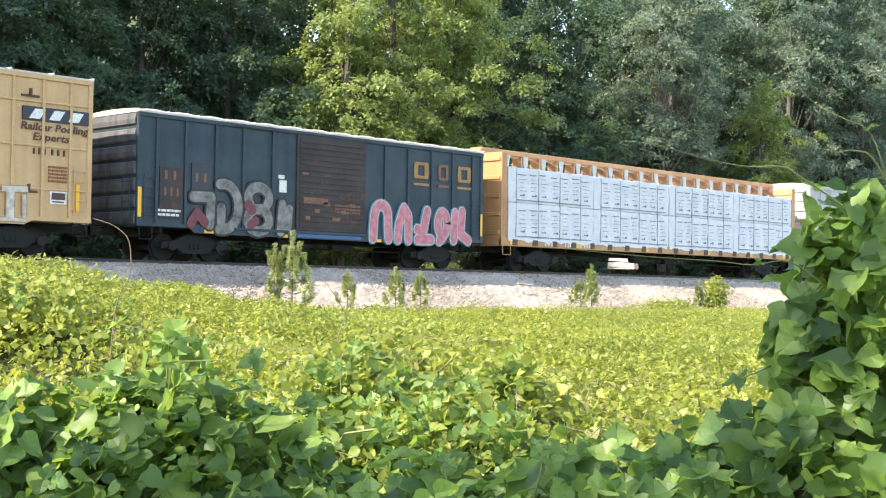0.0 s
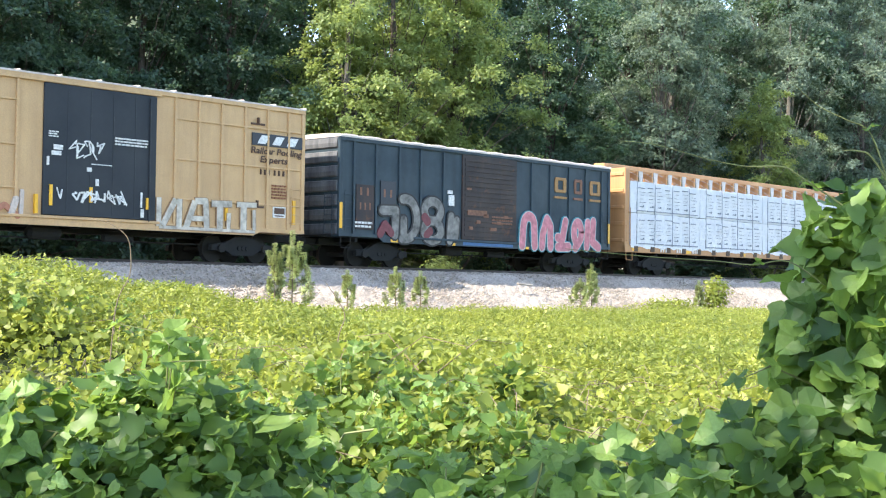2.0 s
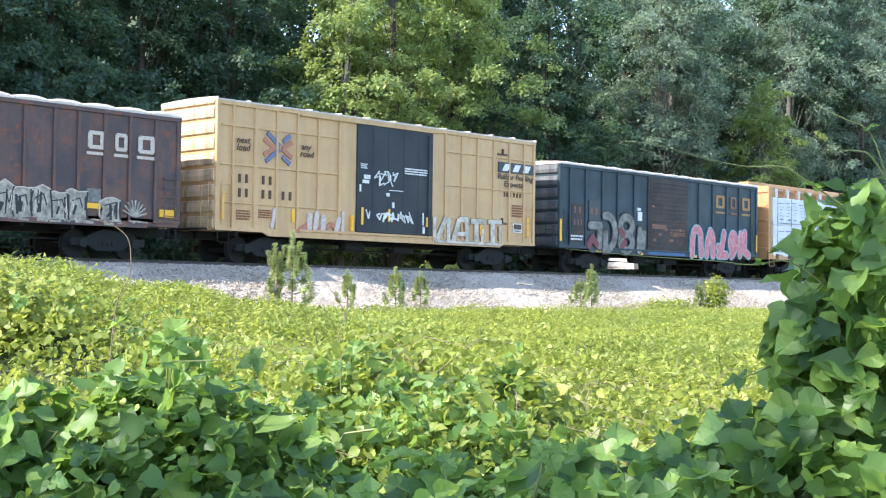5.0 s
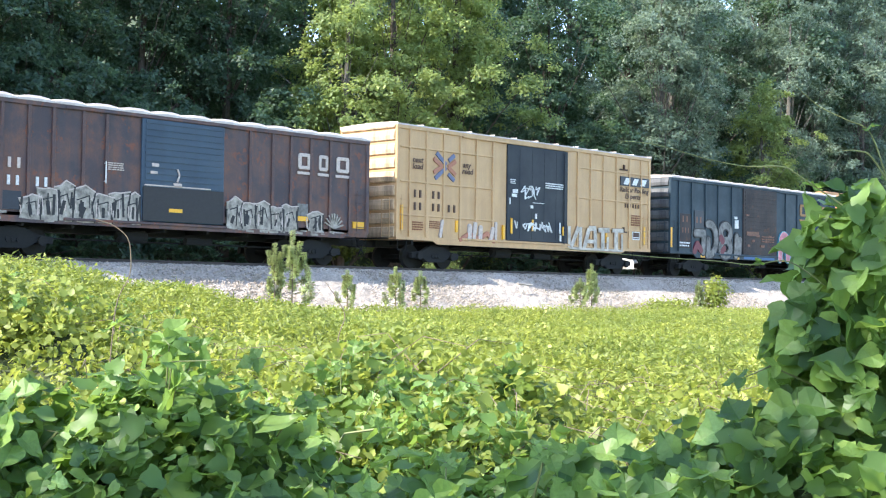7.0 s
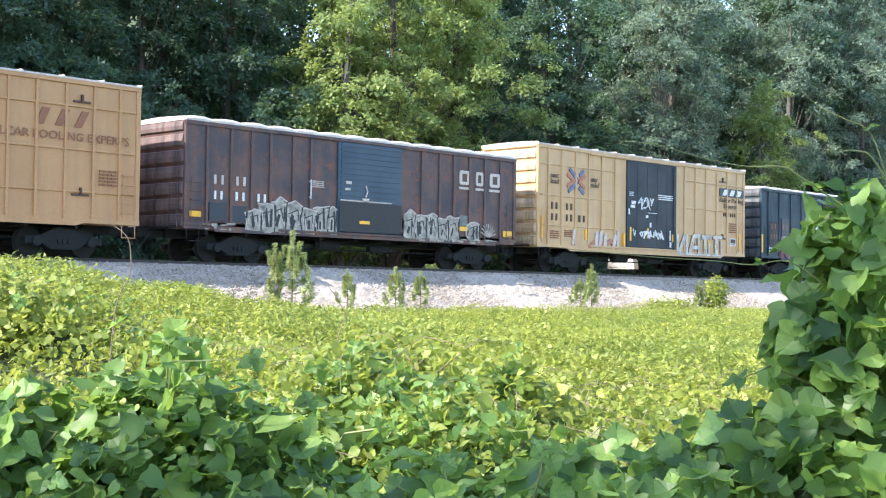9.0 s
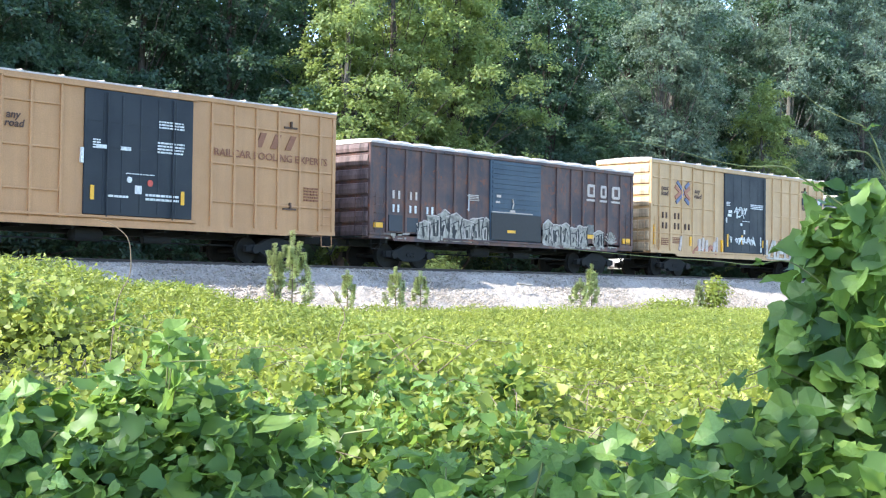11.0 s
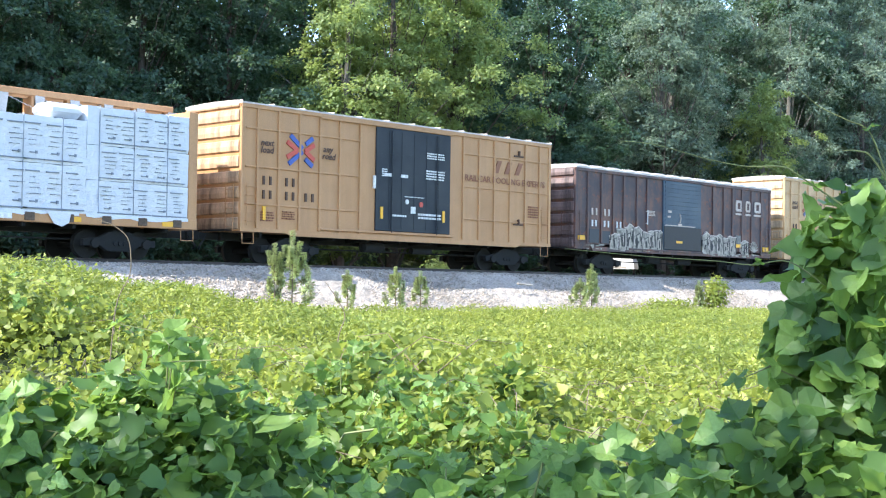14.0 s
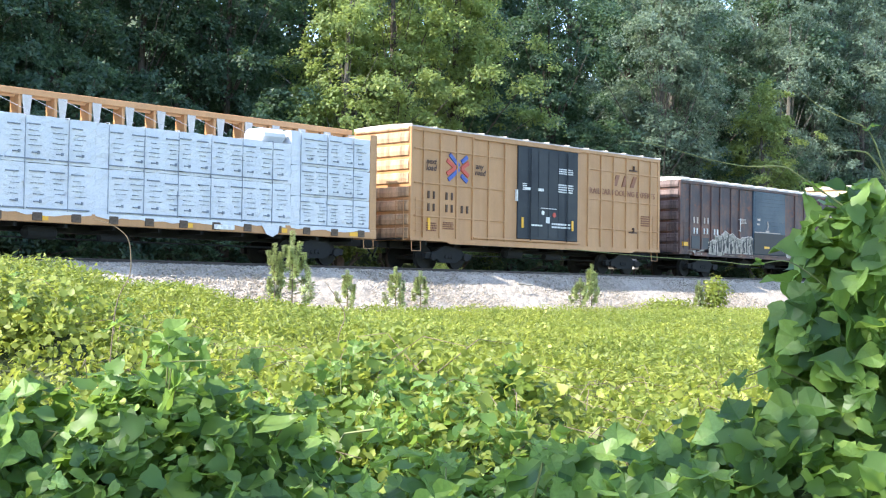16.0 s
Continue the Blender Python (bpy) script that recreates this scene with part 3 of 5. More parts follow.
def boxcar(label, x8, length, eave, mat, end_mat, ribs, rib_w, bands, door, door_mat, door_kind, roof_n, sill_mid, sill_end=1.0, bulge=0.06, rise=0.12, notch=1.9):
    """A boxcar with its left end at the origin and its near side along y = 0."""
    root = tagged(new("boxcar"), label, "freight car", "train cars")
    MOVING.append((root, x8))
    body = Shape().box(0.02, length - 0.02, 0.036, WIDE - 0.036, 1.0, eave, 0.01)
    part("body", body, mat, root)
    d0, d1, dz0, dz1 = door
    # side sill, deeper between the trucks, and the eave
    sill = Shape().extrude([(0, sill_end), (0, 1.12), (length, 1.12), (length, sill_end), (length - notch, sill_end), (length - notch - 0.25, sill_mid), (notch + 0.25, sill_mid), (notch, sill_end)], -0.012, 0.05)
    part("side_sill", sill, mat, root)
    part("side_sill", Shape().box(0, length, WIDE - 0.05, WIDE + 0.01, sill_mid, 1.12, 0.01), mat, root)
    part("eave_rail", Shape().box(0, length, -0.02, 0.06, eave - 0.15, eave, 0.015), mat, root)
    part("eave_rail", Shape().box(0, length, WIDE - 0.06, WIDE + 0.02, eave - 0.15, eave, 0.015), mat, root)
    for x in (0.0, length - 0.16):
        part("corner_post", Shape().box(x, x + 0.16, -0.008, 0.12, sill_end, eave - 0.02, 0.02), mat, root)
        part("corner_post", Shape().box(x, x + 0.16, WIDE - 0.12, WIDE + 0.008, sill_end, eave - 0.02, 0.02), mat, root)
    rib = Shape().box(-rib_w / 2, rib_w / 2, -0.022, 0.04, 1.10, eave - 0.14, 0.012).mesh("side_rib", mat)
    for x in ribs:
        part("side_rib", rib, mat, root, at=(x, 0, 0))
    for z in bands:
        stops = [x for x in [0.16] + list(ribs) + [length - 0.16] if x < d0 - 0.1 or x > d1 + 0.1 or True]
        for a, b in zip(stops, stops[1:]):
            if a < d0 < b or a < d1 < b or a + 0.4 > b:
                continue
            if d0 - 0.1 < a and b < d1 + 0.1:
                continue
            part("cross_rib", Shape().box(a + rib_w / 2 - 0.01, b - rib_w / 2 + 0.01, -0.012, 0.04, z - 0.028, z + 0.028, 0.01), mat, root)
    for right in (False, True):
        part("end_wall", corrugated_end(length, eave, right, end_mat), end_mat, root)
    # roof
    w = length / roof_n
    rp = roof_panel_mesh(w - 0.004, eave, rise, bulge, M_ROOF)
    for i in range(roof_n):
        part("roof_panel", rp, M_ROOF, root, at=(i * w + 0.002, 0, 0))
    # door
    dr = part("door", Shape().box(d0, d1, -0.03, 0.05, dz0, dz1, 0.015), door_mat, root, "sliding plug door")
    if door_kind == "plug":
        n = 6
        for i in range(1, n):
            x = d0 + (d1 - d0) * i / n
            part("door_stiffener", Shape().box(x - 0.025, x + 0.025, -0.045, -0.028, dz0 + 0.1, dz1 - 0.1, 0.006), door_mat, dr)
        for x in (d0 + 0.75, d1 - 0.75):
            part("lock_rod", Shape().tube([(x, -0.07, dz0 - 0.05), (x, -0.07, dz1 - 0.08)], 0.022, 8), door_mat, dr)
        for q in (0.3, 0.55, 0.75):
            z = dz0 + (dz1 - dz0) * q
            part("door_bar", Shape().box(d0 + 0.1, d1 - 0.1, -0.04, -0.028, z - 0.02, z + 0.02), door_mat, dr)
    elif door_kind == "flat":
        for i in range(1, 5):
            x = d0 + (d1 - d0) * i / 5
            part("door_stiffener", Shape().box(x - 0.02, x + 0.02, -0.038, -0.028, dz0 + 0.1, dz1 - 0.1, 0.004), door_mat, dr)
        part("lock_rod", Shape().tube([(d1 - 0.25, -0.06, dz0 - 0.05), (d1 - 0.25, -0.06, dz1 - 0.1)], 0.02, 8), door_mat, dr)
    else:
        z = dz0 + 0.12
        while z < dz1 - 0.12:
            part("door_corrugation", Shape().extrude([(d0 + 0.12, z), (d1 - 0.12, z), (d1 - 0.12, z + 0.1), (d0 + 0.12, z + 0.1)], -0.055, -0.028), door_mat, dr)
            z += 0.19
        part("door_bar", Shape().box(d0 + 0.02, d1 - 0.02, -0.05, -0.028, dz0 + (dz1 - dz0) * 0.35, dz0 + (dz1 - dz0) * 0.35 + 0.06), door_mat, dr)
    part("door_track", Shape().box(d0 - 2.6, d1 + 0.15, -0.06, 0.02, dz0 - 0.10, dz0 - 0.02, 0.01), mat, root)
    part("door_track", Shape().box(d0 - 2.6, d1 + 0.15, -0.05, 0.02, dz1 + 0.01, dz1 + 0.07, 0.01), mat, root)
    ladder(root, 0.22, 0.62, 1.2, 2.6, mat)
    ladder(root, length - 0.62, length - 0.22, 1.2, 2.6, mat)
    for x in (0.12, length - 0.58):
        stirrup(root, x, x + 0.46, mat if door_kind == "plug" else M_BLACK_STEEL)
    # end ladder and brake wheel on the end wall
    el = Shape()
    for y in (0.25, 0.65):
        el.tube([(-0.10, y, 1.0), (-0.10, y, 2.5)], 0.014, 6)
    for k in range(5):
        el.tube([(-0.10, 0.25, 1.15 + 0.3 * k), (-0.10, 0.65, 1.15 + 0.3 * k)], 0.012, 6)
    el.box(-0.11, 0.02, 0.24, 0.26, 1.3, 1.33).box(-0.11, 0.02, 0.64, 0.66, 2.2, 2.23)
    part("end_ladder", el, mat, root)
    part("end_platform", Shape().box(-0.32, 0.06, 0.4, WIDE - 0.4, 1.02, 1.06, 0.008), M_BLACK_STEEL, root)
    running_gear(root, length)
    return root


def reflector(root, x0, x1, z0, z1):
    part("reflector", Shape().box(x0, x1, -0.016, 0.034, z0, z1), M_REFLECT, root, "amber reflector strip")


YELLOW_RIBS = [0.68, 1.57, 2.47, 3.37, 4.28, 5.24, 10.56, 11.46, 12.34, 13.27, 14.2, 15.08]


def chevrons(root, x0, x1, z0, z1, red, blue):
    """Crossed track emblem: red and blue bent bands."""
    w = 0.15
    cx, cz = (x0 + x1) / 2, (z0 + z1) / 2
    for name, mat, lines in (
        ("emblem_blue", blue, [((x0 + 0.16, z1), (cx + 0.06, cz + 0.08)), ((x0 + 0.10, z0 + 0.02), (cx + 0.06, cz - 0.02)), ((cx + 0.2, cz + 0.24), (x1 - 0.12, z1 - 0.02)), ((cx + 0.18, cz - 0.26), (x1 - 0.12, z0))]),
        ("emblem_red", red, [((x0 + 0.02, z1 - 0.22), (cx - 0.14, cz)), ((x0 + 0.02, z0 + 0.24), (cx - 0.14, cz)), ((cx + 0.18, cz), (x1 - 0.04, z1 - 0.24)), ((cx + 0.18, cz), (x1 - 0.04, z0 + 0.22))])):
        s = Shape()
        for k, (a, b) in enumerate(lines):
            d = math.hypot(b[0] - a[0], b[1] - a[1])
            nx_, nz_ = -(b[1] - a[1]) / d * w / 2, (b[0] - a[0]) / d * w / 2
            s.extrude([(a[0] + nx_, a[1] + nz_), (b[0] + nx_, b[1] + nz_), (b[0] - nx_, b[1] - nz_), (a[0] - nx_, a[1] - nz_)], -0.005 - 0.001 * k - (0.006 if mat is blue else 0), 0.034)
        part(name, s, mat, root)


def marked_yellow_car(root, ink, red, blue):
    lettering("next", 0.30, ink, root, 0.80, 3.84, width=0.56, bold=0.006, shear=0.2)
    lettering("load", 0.30, ink, root, 0.80, 3.60, width=0.56, bold=0.006, shear=0.2)
    lettering("any", 0.30, ink, root, 3.50, 3.84, width=0.46, bold=0.006, shear=0.2)
    lettering("road", 0.30, ink, root, 3.46, 3.60, width=0.62, bold=0.006, shear=0.2)
    chevrons(root, 1.90, 3.15, 3.30, 4.27, red, blue)
    digits(root, ink, [(0.82, 1.38, 2), (1.78, 2.36, 2)], 2.56, 2.84)
    digits(root, ink, [(0.82, 1.38, 2), (1.78, 2.36, 2), (2.62, 3.22, 2)], 2.10, 2.38)
    rng = random.Random(3)
    s = Shape()
    bars(s, 0.85, 1.4, 1.35, 1.7, 4, rng)
    bars(s, 1.75, 2.3, 1.45, 1.75, 4, rng)
    bars(s, 14.4, 15.0, 2.1, 2.6, 5, rng)
    part("stencilling", s, M_LETTER_BROWN, root)["kind"] = "stuff"
    for x in (13.78,):
        for z in (4.62, 1.92):
            part("door_stop", Shape().box(x - 0.28, x + 0.28, -0.01, 0.036, z - 0.14, z - 0.08).box(x - 0.03, x + 0.03, -0.05, 0.036, z - 0.1, z + 0.1), M_LETTER_DARK, root)


# the ochre boxcar
ochre = boxcar("ochre yellow high boxcar with a black sliding door", 3.49, 15.8, 5.16, M_ORANGE, M_ORANGE_END, YELLOW_RIBS, 0.09, (4.37, 3.12, 1.90),
               (5.98, 9.81, 1.27, 4.95), M_DOOR_BLACK, "plug", 12, 0.92, bulge=0.012, rise=0.05)
marked_yellow_car(ochre, M_LETTER_DARK, M_RED, M_BLUE)
lettering("RAILCAR POOLING EXPERTS", 0.34, M_LETTER_BROWN, ochre, 10.65, 3.36, width=4.75, bold=0.004)
for x0, x1 in ((12.25, 12.78), (12.86, 13.40), (13.48, 14.05)):
    part("company_mark", Shape().extrude([(x0 + 0.06, 3.76), (x0 + 0.30, 3.76), (x1 - 0.02, 4.24), (x1 - 0.26, 4.24)], -0.006, 0.034), M_LETTER_BROWN, ochre, "faded rust-brown block mark")
rng0 = random.Random(8)
s = Shape()
bars(s, 8.53, 9.48, 3.98, 4.24, 3, rng0, y=-0.05)
bars(s, 8.50, 9.48, 3.22, 3.60, 4, rng0, y=-0.05)
bars(s, 6.8, 7.5, 1.78, 1.9, 1, rng0, y=-0.05)
bars(s, 8.1, 9.3, 1.75, 2.0, 2, rng0, y=-0.05)
bars(s, 7.4, 8.4, 2.52, 2.57, 1, rng0, y=-0.05)
bars(s, 6.25, 6.5, 3.2, 3.5, 4, rng0, y=-0.05)
part("stencilling", s, M_WHITE, ochre, "small white stencilled lines on the door")["kind"] = "stuff"
for x0, x1, z0, z1 in ((6.36, 6.75, 3.22, 3.33), (7.2, 7.55, 3.22, 3.33), (7.72, 7.95, 1.95, 2.2), (5.86, 5.95, 2.75, 3.2)):
    part("paper_placard", Shape().box(x0, x1, -0.054, 0.03, z0, z1), M_WHITE, ochre, "small white placard")
part("round_sticker", Shape().disc(7.52, 2.36, -0.054, 0.03, 0.09, 14), M_WHITE, ochre, "round white sticker")
part("red_sticker", Shape().disc(8.25, 2.30, -0.054, 0.03, 0.10, 14), M_RED, ochre, "red sticker")
for x, z0, z1 in ((6.25, 1.70, 2.12), (9.44, 1.70, 2.12)):
    part("reflector", Shape().box(x - 0.06, x + 0.06, -0.06, 0.03, z0, z1), M_REFLECT, ochre, "amber reflector strip")
reflector(ochre, 0.92, 1.03, 1.4, 1.85)

# the faded yellow boxcar with painted tags
faded = boxcar("faded yellow high boxcar with a black door and white painted tags", 38.06, 15.8, 5.16, M_YELLOW, M_YELLOW_END, YELLOW_RIBS, 0.09, (4.37, 3.12, 1.90),
               (6.05, 9.85, 1.18, 4.95), M_DOOR_BLACK, "flat", 12, 0.88, bulge=0.012, rise=0.05)
marked_yellow_car(faded, M_LETTER_DARK, M_RED_PALE, M_BLUE_PALE)
part("wide_rib", Shape().box(1.50, 1.72, -0.006, 0.04, 1.1, 5.0, 0.015), M_YELLOW, faded)
part("badge_panel", Shape().box(13.54, 15.66, -0.012, 0.034, 3.82, 4.22), M_BADGE, faded, "dark badge panel with white shapes")
for x0, x1 in ((13.72, 14.28), (14.34, 14.90), (14.96, 15.50)):
    part("badge_mark", Shape().extrude([(x0 + 0.02, 3.88), (x0 + 0.36, 3.88), (x1 - 0.02, 4.16), (x1 - 0.36, 4.16)], -0.018, 0.034), M_WHITE, faded, "white blocky mark")
lettering("Railcar Pooling", 0.30, M_LETTER_DARK, faded, 13.50, 3.56, width=2.15, bold=0.006, shear=0.15)
lettering("Experts", 0.30, M_LETTER_DARK, faded, 13.88, 3.28, width=1.15, bold=0.006, shear=0.15)
digits(faded, M_LETTER_DARK, [(13.85, 14.35, 3), (14.42, 14.98, 3)], 2.88, 3.05)
part("stencil_box", Shape().box(14.46, 14.98, -0.006, 0.034, 1.50, 1.86), M_WHITE, faded)
part("stencil_box_ink", Shape().box(14.50, 14.94, -0.009, 0.034, 1.62, 1.82).box(14.52, 14.9, -0.009, 0.034, 1.54, 1.58), M_LETTER_DARK, faded)
reflector(faded, 0.24, 0.34, 1.36, 2.25)
reflector(faded, 3.14, 3.26, 1.38, 1.81)
reflector(faded, 15.28, 15.40, 1.3, 2.1)
reflector(faded, 9.93, 10.05, 1.25, 1.75)
reflector(faded, 12.5, 12.6, 1.3, 1.75)
for x, z0, z1 in ((6.3, 1.45, 2.05), (9.55, 1.5, 1.85), (7.6, 1.6, 2.05), (5.85, 1.2, 1.75)):
    part("reflector", Shape().box(x - 0.05, x + 0.05, -0.06, 0.03, z0, z1), M_REFLECT, faded, "amber reflector strip")


for pts, w in (([(9.98, 1.02), (9.98, 1.9)], 0.17), ([(10.12, 1.05), (10.6, 1.88)], 0.20), ([(10.72, 1.0), (10.74, 1.9)], 0.19), ([(10.98, 1.0), (11.32, 1.86)], 0.21), ([(11.32, 1.86), (11.72, 1.88), (11.78, 1.0)], 0.20),
               ([(11.2, 1.32), (11.7, 1.32)], 0.15), ([(11.95, 1.82), (12.75, 1.84)], 0.19), ([(12.28, 1.0), (12.28, 1.8)], 0.22), ([(12.62, 1.02), (12.64, 1.55)], 0.14), ([(12.95, 1.84), (13.75, 1.86)], 0.16),
               ([(13.22, 0.98), (13.22, 1.8)], 0.24), ([(13.66, 1.05), (13.64, 1.7)], 0.12), ([(10.0, 1.0), (13.7, 0.99)], 0.09)):
    s, line = Shape(), Shape()
    stroke(line, pts, w + 0.05, 0, False)
    stroke(s, pts, w, 1, False)
    part("white_tag_outline", line, M_TAG_EDGE, faded)["kind"] = "stuff"
    part("white_tag", s, M_TAG, faded, "white painted tag along the side")["kind"] = "stuff"
rngp = random.Random(12)
for x in (2.3, 3.9, 4.15, 4.5, 5.1, 5.4):
    s = Shape()
    stroke(s, [(x, 1.15 + rngp.random() * 0.1), (x + rngp.uniform(-0.1, 0.2), 1.55 + rngp.random() * 0.3)], 0.12 + rngp.random() * 0.1, 1)
    part("paint_daub", s, M_CREAM, faded, "pale overpainted daub")
s = Shape()
stroke(s, [(3.4, 1.1), (3.9, 1.35), (4.5, 1.15), (4.9, 1.4), (5.3, 1.1)], 0.16, 0)
part("paint_daub", s, M_RED_PALE, faded, "faded pink overpainted daubs")


def scribble(root, x0, x1, z0, z1, n, seed, w=0.035, y=-0.03):
    rng = random.Random(seed)
    s = Shape()
    for k in range(n):
        px = x0 + (x1 - x0) * (k + 0.2) / n
        pts = []
        for q in range(6):
            pts.append((px + rng.uniform(-0.1, 0.22), z0 + (z1 - z0) * rng.random()))
        for (a, b), (c, d) in zip(pts, pts[1:]):
            L = math.hypot(c - a, d - b) + 1e-6
            ex, ez = -(d - b) / L * w / 2, (c - a) / L * w / 2
            yy = y - 0.0305 - 0.0004 * rng.random()
            s.extrude([(a + ex, b + ez), (c + ex, d + ez), (c - ex, d - ez), (a - ex, b - ez)], yy, -0.02)
    part("scribble", s, M_WHITE, root, "thin white scribbled tag")["kind"] = "stuff"


scribble(faded, 6.9, 8.0, 2.85, 3.4, 5, 5)
scribble(faded, 7.05, 8.0, 1.55, 1.95, 5, 6, 0.05)
scribble(faded, 8.2, 8.8, 1.55, 2.05, 3, 9)
scribble(faded, 6.45, 6.7, 1.6, 2.0, 1, 10)
s = Shape()
bars(s, 8.38, 9.52, 3.34, 3.6, 3, rng0, y=-0.062)
bars(s, 7.6, 8.3, 2.70, 2.75, 1, rng0, y=-0.062)
bars(s, 6.2, 6.5, 3.4, 3.6, 3, rng0, y=-0.062)
for x0, x1, z0, z1 in ((6.36, 6.65, 3.06, 3.2), (6.3, 6.6, 2.9, 3.02), (6.15, 6.22, 2.6, 2.85), (7.45, 7.6, 2.5, 2.62), (7.75, 7.85, 2.1, 2.3), (9.32, 9.42, 1.25, 1.5), (9.3, 9.36, 1.55, 2.0)):
    s.box(x0, x1, -0.062, 0.03, z0, z1)
part("stencilling", s, M_WHITE, faded, "small white stencilled lines and stickers on the door")["kind"] = "stuff"

# the brown boxcar
brown = boxcar("rust-brown boxcar with a blue door and silver painted tags", 20.92, 15.8, 4.40, M_BROWN, M_BROWN_END, [0.85, 1.8, 2.63, 3.4, 4.37, 5.15, 10.5, 11.44, 12.22, 13.08, 13.96, 14.87], 0.10, (),
               (6.35, 9.43, 1.15, 4.26), M_DOOR_BLUE, "slide", 14, 0.94, sill_end=1.22, notch=0.95, bulge=0.11, rise=0.08)
part("door_patch", Shape().box(6.40, 9.40, -0.062, 0.0, 1.18, 2.20), M_BLACK_PAINT, brown, "black repainted lower half of the door")
digits(brown, M_CREAM, [(1.03, 1.60, 2), (1.91, 2.48, 2)], 2.45, 2.74)
digits(brown, M_WHITE, [(1.06, 1.55, 2), (1.90, 2.44, 2), (2.79, 3.32, 2)], 1.97, 2.24)


def block_marks(root, cells, z0, z1, mats, under):
    """Large plain block shapes, each over a bar."""
    for k, (x0, x1) in enumerate(cells):
        s = Shape()
        th = (x1 - x0) * 0.27
        s.box(x0, x0 + th, -0.007, 0.034, z0 + 0.05, z1 - 0.05, 0.012).box(x1 - th, x1, -0.007, 0.034, z0 + 0.05, z1 - 0.05, 0.012)
        s.box(x0 + 0.04, x1 - 0.04, -0.0074, 0.034, z1 - 0.12, z1, 0.012).box(x0 + 0.04, x1 - 0.04, -0.0074, 0.034, z0, z0 + 0.12, 0.012)
        s.box(x0 - 0.03, x1 + 0.03, -0.007, 0.034, under, under + 0.09)
        part("company_mark", s, mats[k], root, "large block company mark")


block_marks(brown, ((12.52, 13.08), (13.44, 13.86), (14.24, 14.84)), 3.18, 3.72, (M_CREAM,) * 3, 3.01)


def silver_tag(letters, base, seed):
    """Ragged silver shapes side by side, cut up by thin dark lines and edged in white."""
    rng = random.Random(seed)
    j = lambda a: rng.uniform(-a, a)
    for n, (x0, x1, top) in enumerate(letters):
        x0, x1 = x0 - 0.07, x1 + 0.07
        w, h = x1 - x0, top - base
        fill, edge, line = Shape(), Shape(), Shape()
        ring = [(x0 + j(0.03), base + j(0.03)), (x0 + w * 0.55, base - 0.03 + j(0.03)), (x1 + j(0.03), base + j(0.04)), (x1 - 0.05 + j(0.06), base + h * 0.45), (x1 + j(0.06), top - 0.08 + j(0.06)),
                (x0 + w * 0.6, top + j(0.08)), (x0 + w * 0.3, top - 0.05 + j(0.06)), (x0 + j(0.05), top - 0.12 + j(0.08)), (x0 + 0.05 + j(0.05), base + h * 0.5)]
        for k in range(3):
            a = x0 + w * rng.random()
            stroke(edge, [(a, base + h * rng.uniform(0.1, 0.3)), (a + j(0.08), base + h * rng.uniform(0.5, 0.8))], 0.03, 1, False)
            a = x0 + w * rng.random()
            stroke(line, [(a, base + h * rng.uniform(0.0, 0.4)), (a + j(0.05), base + h * rng.uniform(0.5, 0.95))], rng.uniform(0.03, 0.09), 1, False)
        fill.extrude(ring, -0.0235 - 0.0003 * (n % 5), 0.034)
        stroke(edge, [(a, b + 0.02) for a, b in ring[3:8]], 0.035, 0, False)
        stroke(line, [ring[2], ring[3], ring[4]], 0.05, 1, False)
        stroke(line, [(x0 + w * (0.45 + j(0.12)), base + h * 0.15), (x0 + w * (0.5 + j(0.1)), base + h * (0.5 + j(0.1)))], rng.uniform(0.05, 0.12), 1, False)
        stroke(line, [(x0 + w * (0.25 + j(0.08)), base + h * 0.62), (x0 + w * (0.7 + j(0.1)), base + h * (0.72 + j(0.06))), (x0 + w * 0.78, base + h * 0.4)], 0.035, 1, False)
        part("silver_tag", fill, M_DULL_SILVER, brown, "pale silver sprayed shape")["kind"] = "stuff"
        part("tag_edge", edge, M_CREAM, brown)["kind"] = "stuff"
        part("tag_line", line, M_BLACK_PAINT, brown)["kind"] = "stuff"


silver_tag(((2.45, 2.95, 1.72), (2.98, 3.5, 1.95), (3.52, 4.0, 2.12), (4.02, 4.72, 2.02), (4.74, 5.3, 1.86), (5.32, 5.85, 2.0), (5.87, 6.3, 1.95)), 1.05, 21)
silver_tag(((9.6, 10.1, 2.02), (10.12, 10.7, 1.92), (10.72, 11.3, 1.98), (11.32, 11.85, 1.88), (11.87, 12.45, 1.95), (13.02, 13.6, 1.82)), 1.10, 22)
for k in range(9):
    s = Shape()
    a = radians(18 * k + 15)
    stroke(s, [(14.15, 1.25), (14.15 + 0.42 * math.cos(a), 1.25 + 0.5 * math.sin(a))], 0.05, 0)
    part("paint_daub", s, M_DULL_SILVER, brown, "spiky silver sprayed daub")
part("paint_panel", Shape().box(0.95, 1.62, -0.010, 0.034, 1.28, 1.86), M_BADGE, brown, "dark repainted panel")
part("paint_panel", Shape().box(1.78, 2.42, -0.010, 0.034, 1.28, 1.80), M_BADGE, brown, "dark repainted panel")
s = Shape()
rngp = random.Random(8)
for k in range(46):
    x = rngp.choice((rngp.uniform(0.4, 6.2), rngp.uniform(9.6, 14.4)))
    z = 1.0 + 0.14 * rngp.random() * (1 if x > 2 else 1.6)
    stroke(s, [(x, z), (x + rngp.uniform(0.08, 0.4), z + rngp.uniform(-0.02, 0.02))], rngp.uniform(0.03, 0.09), 0, False)
part("sill_smear", s, M_DULL_SILVER, brown, "smeared silver paint along the sill")["kind"] = "stuff"
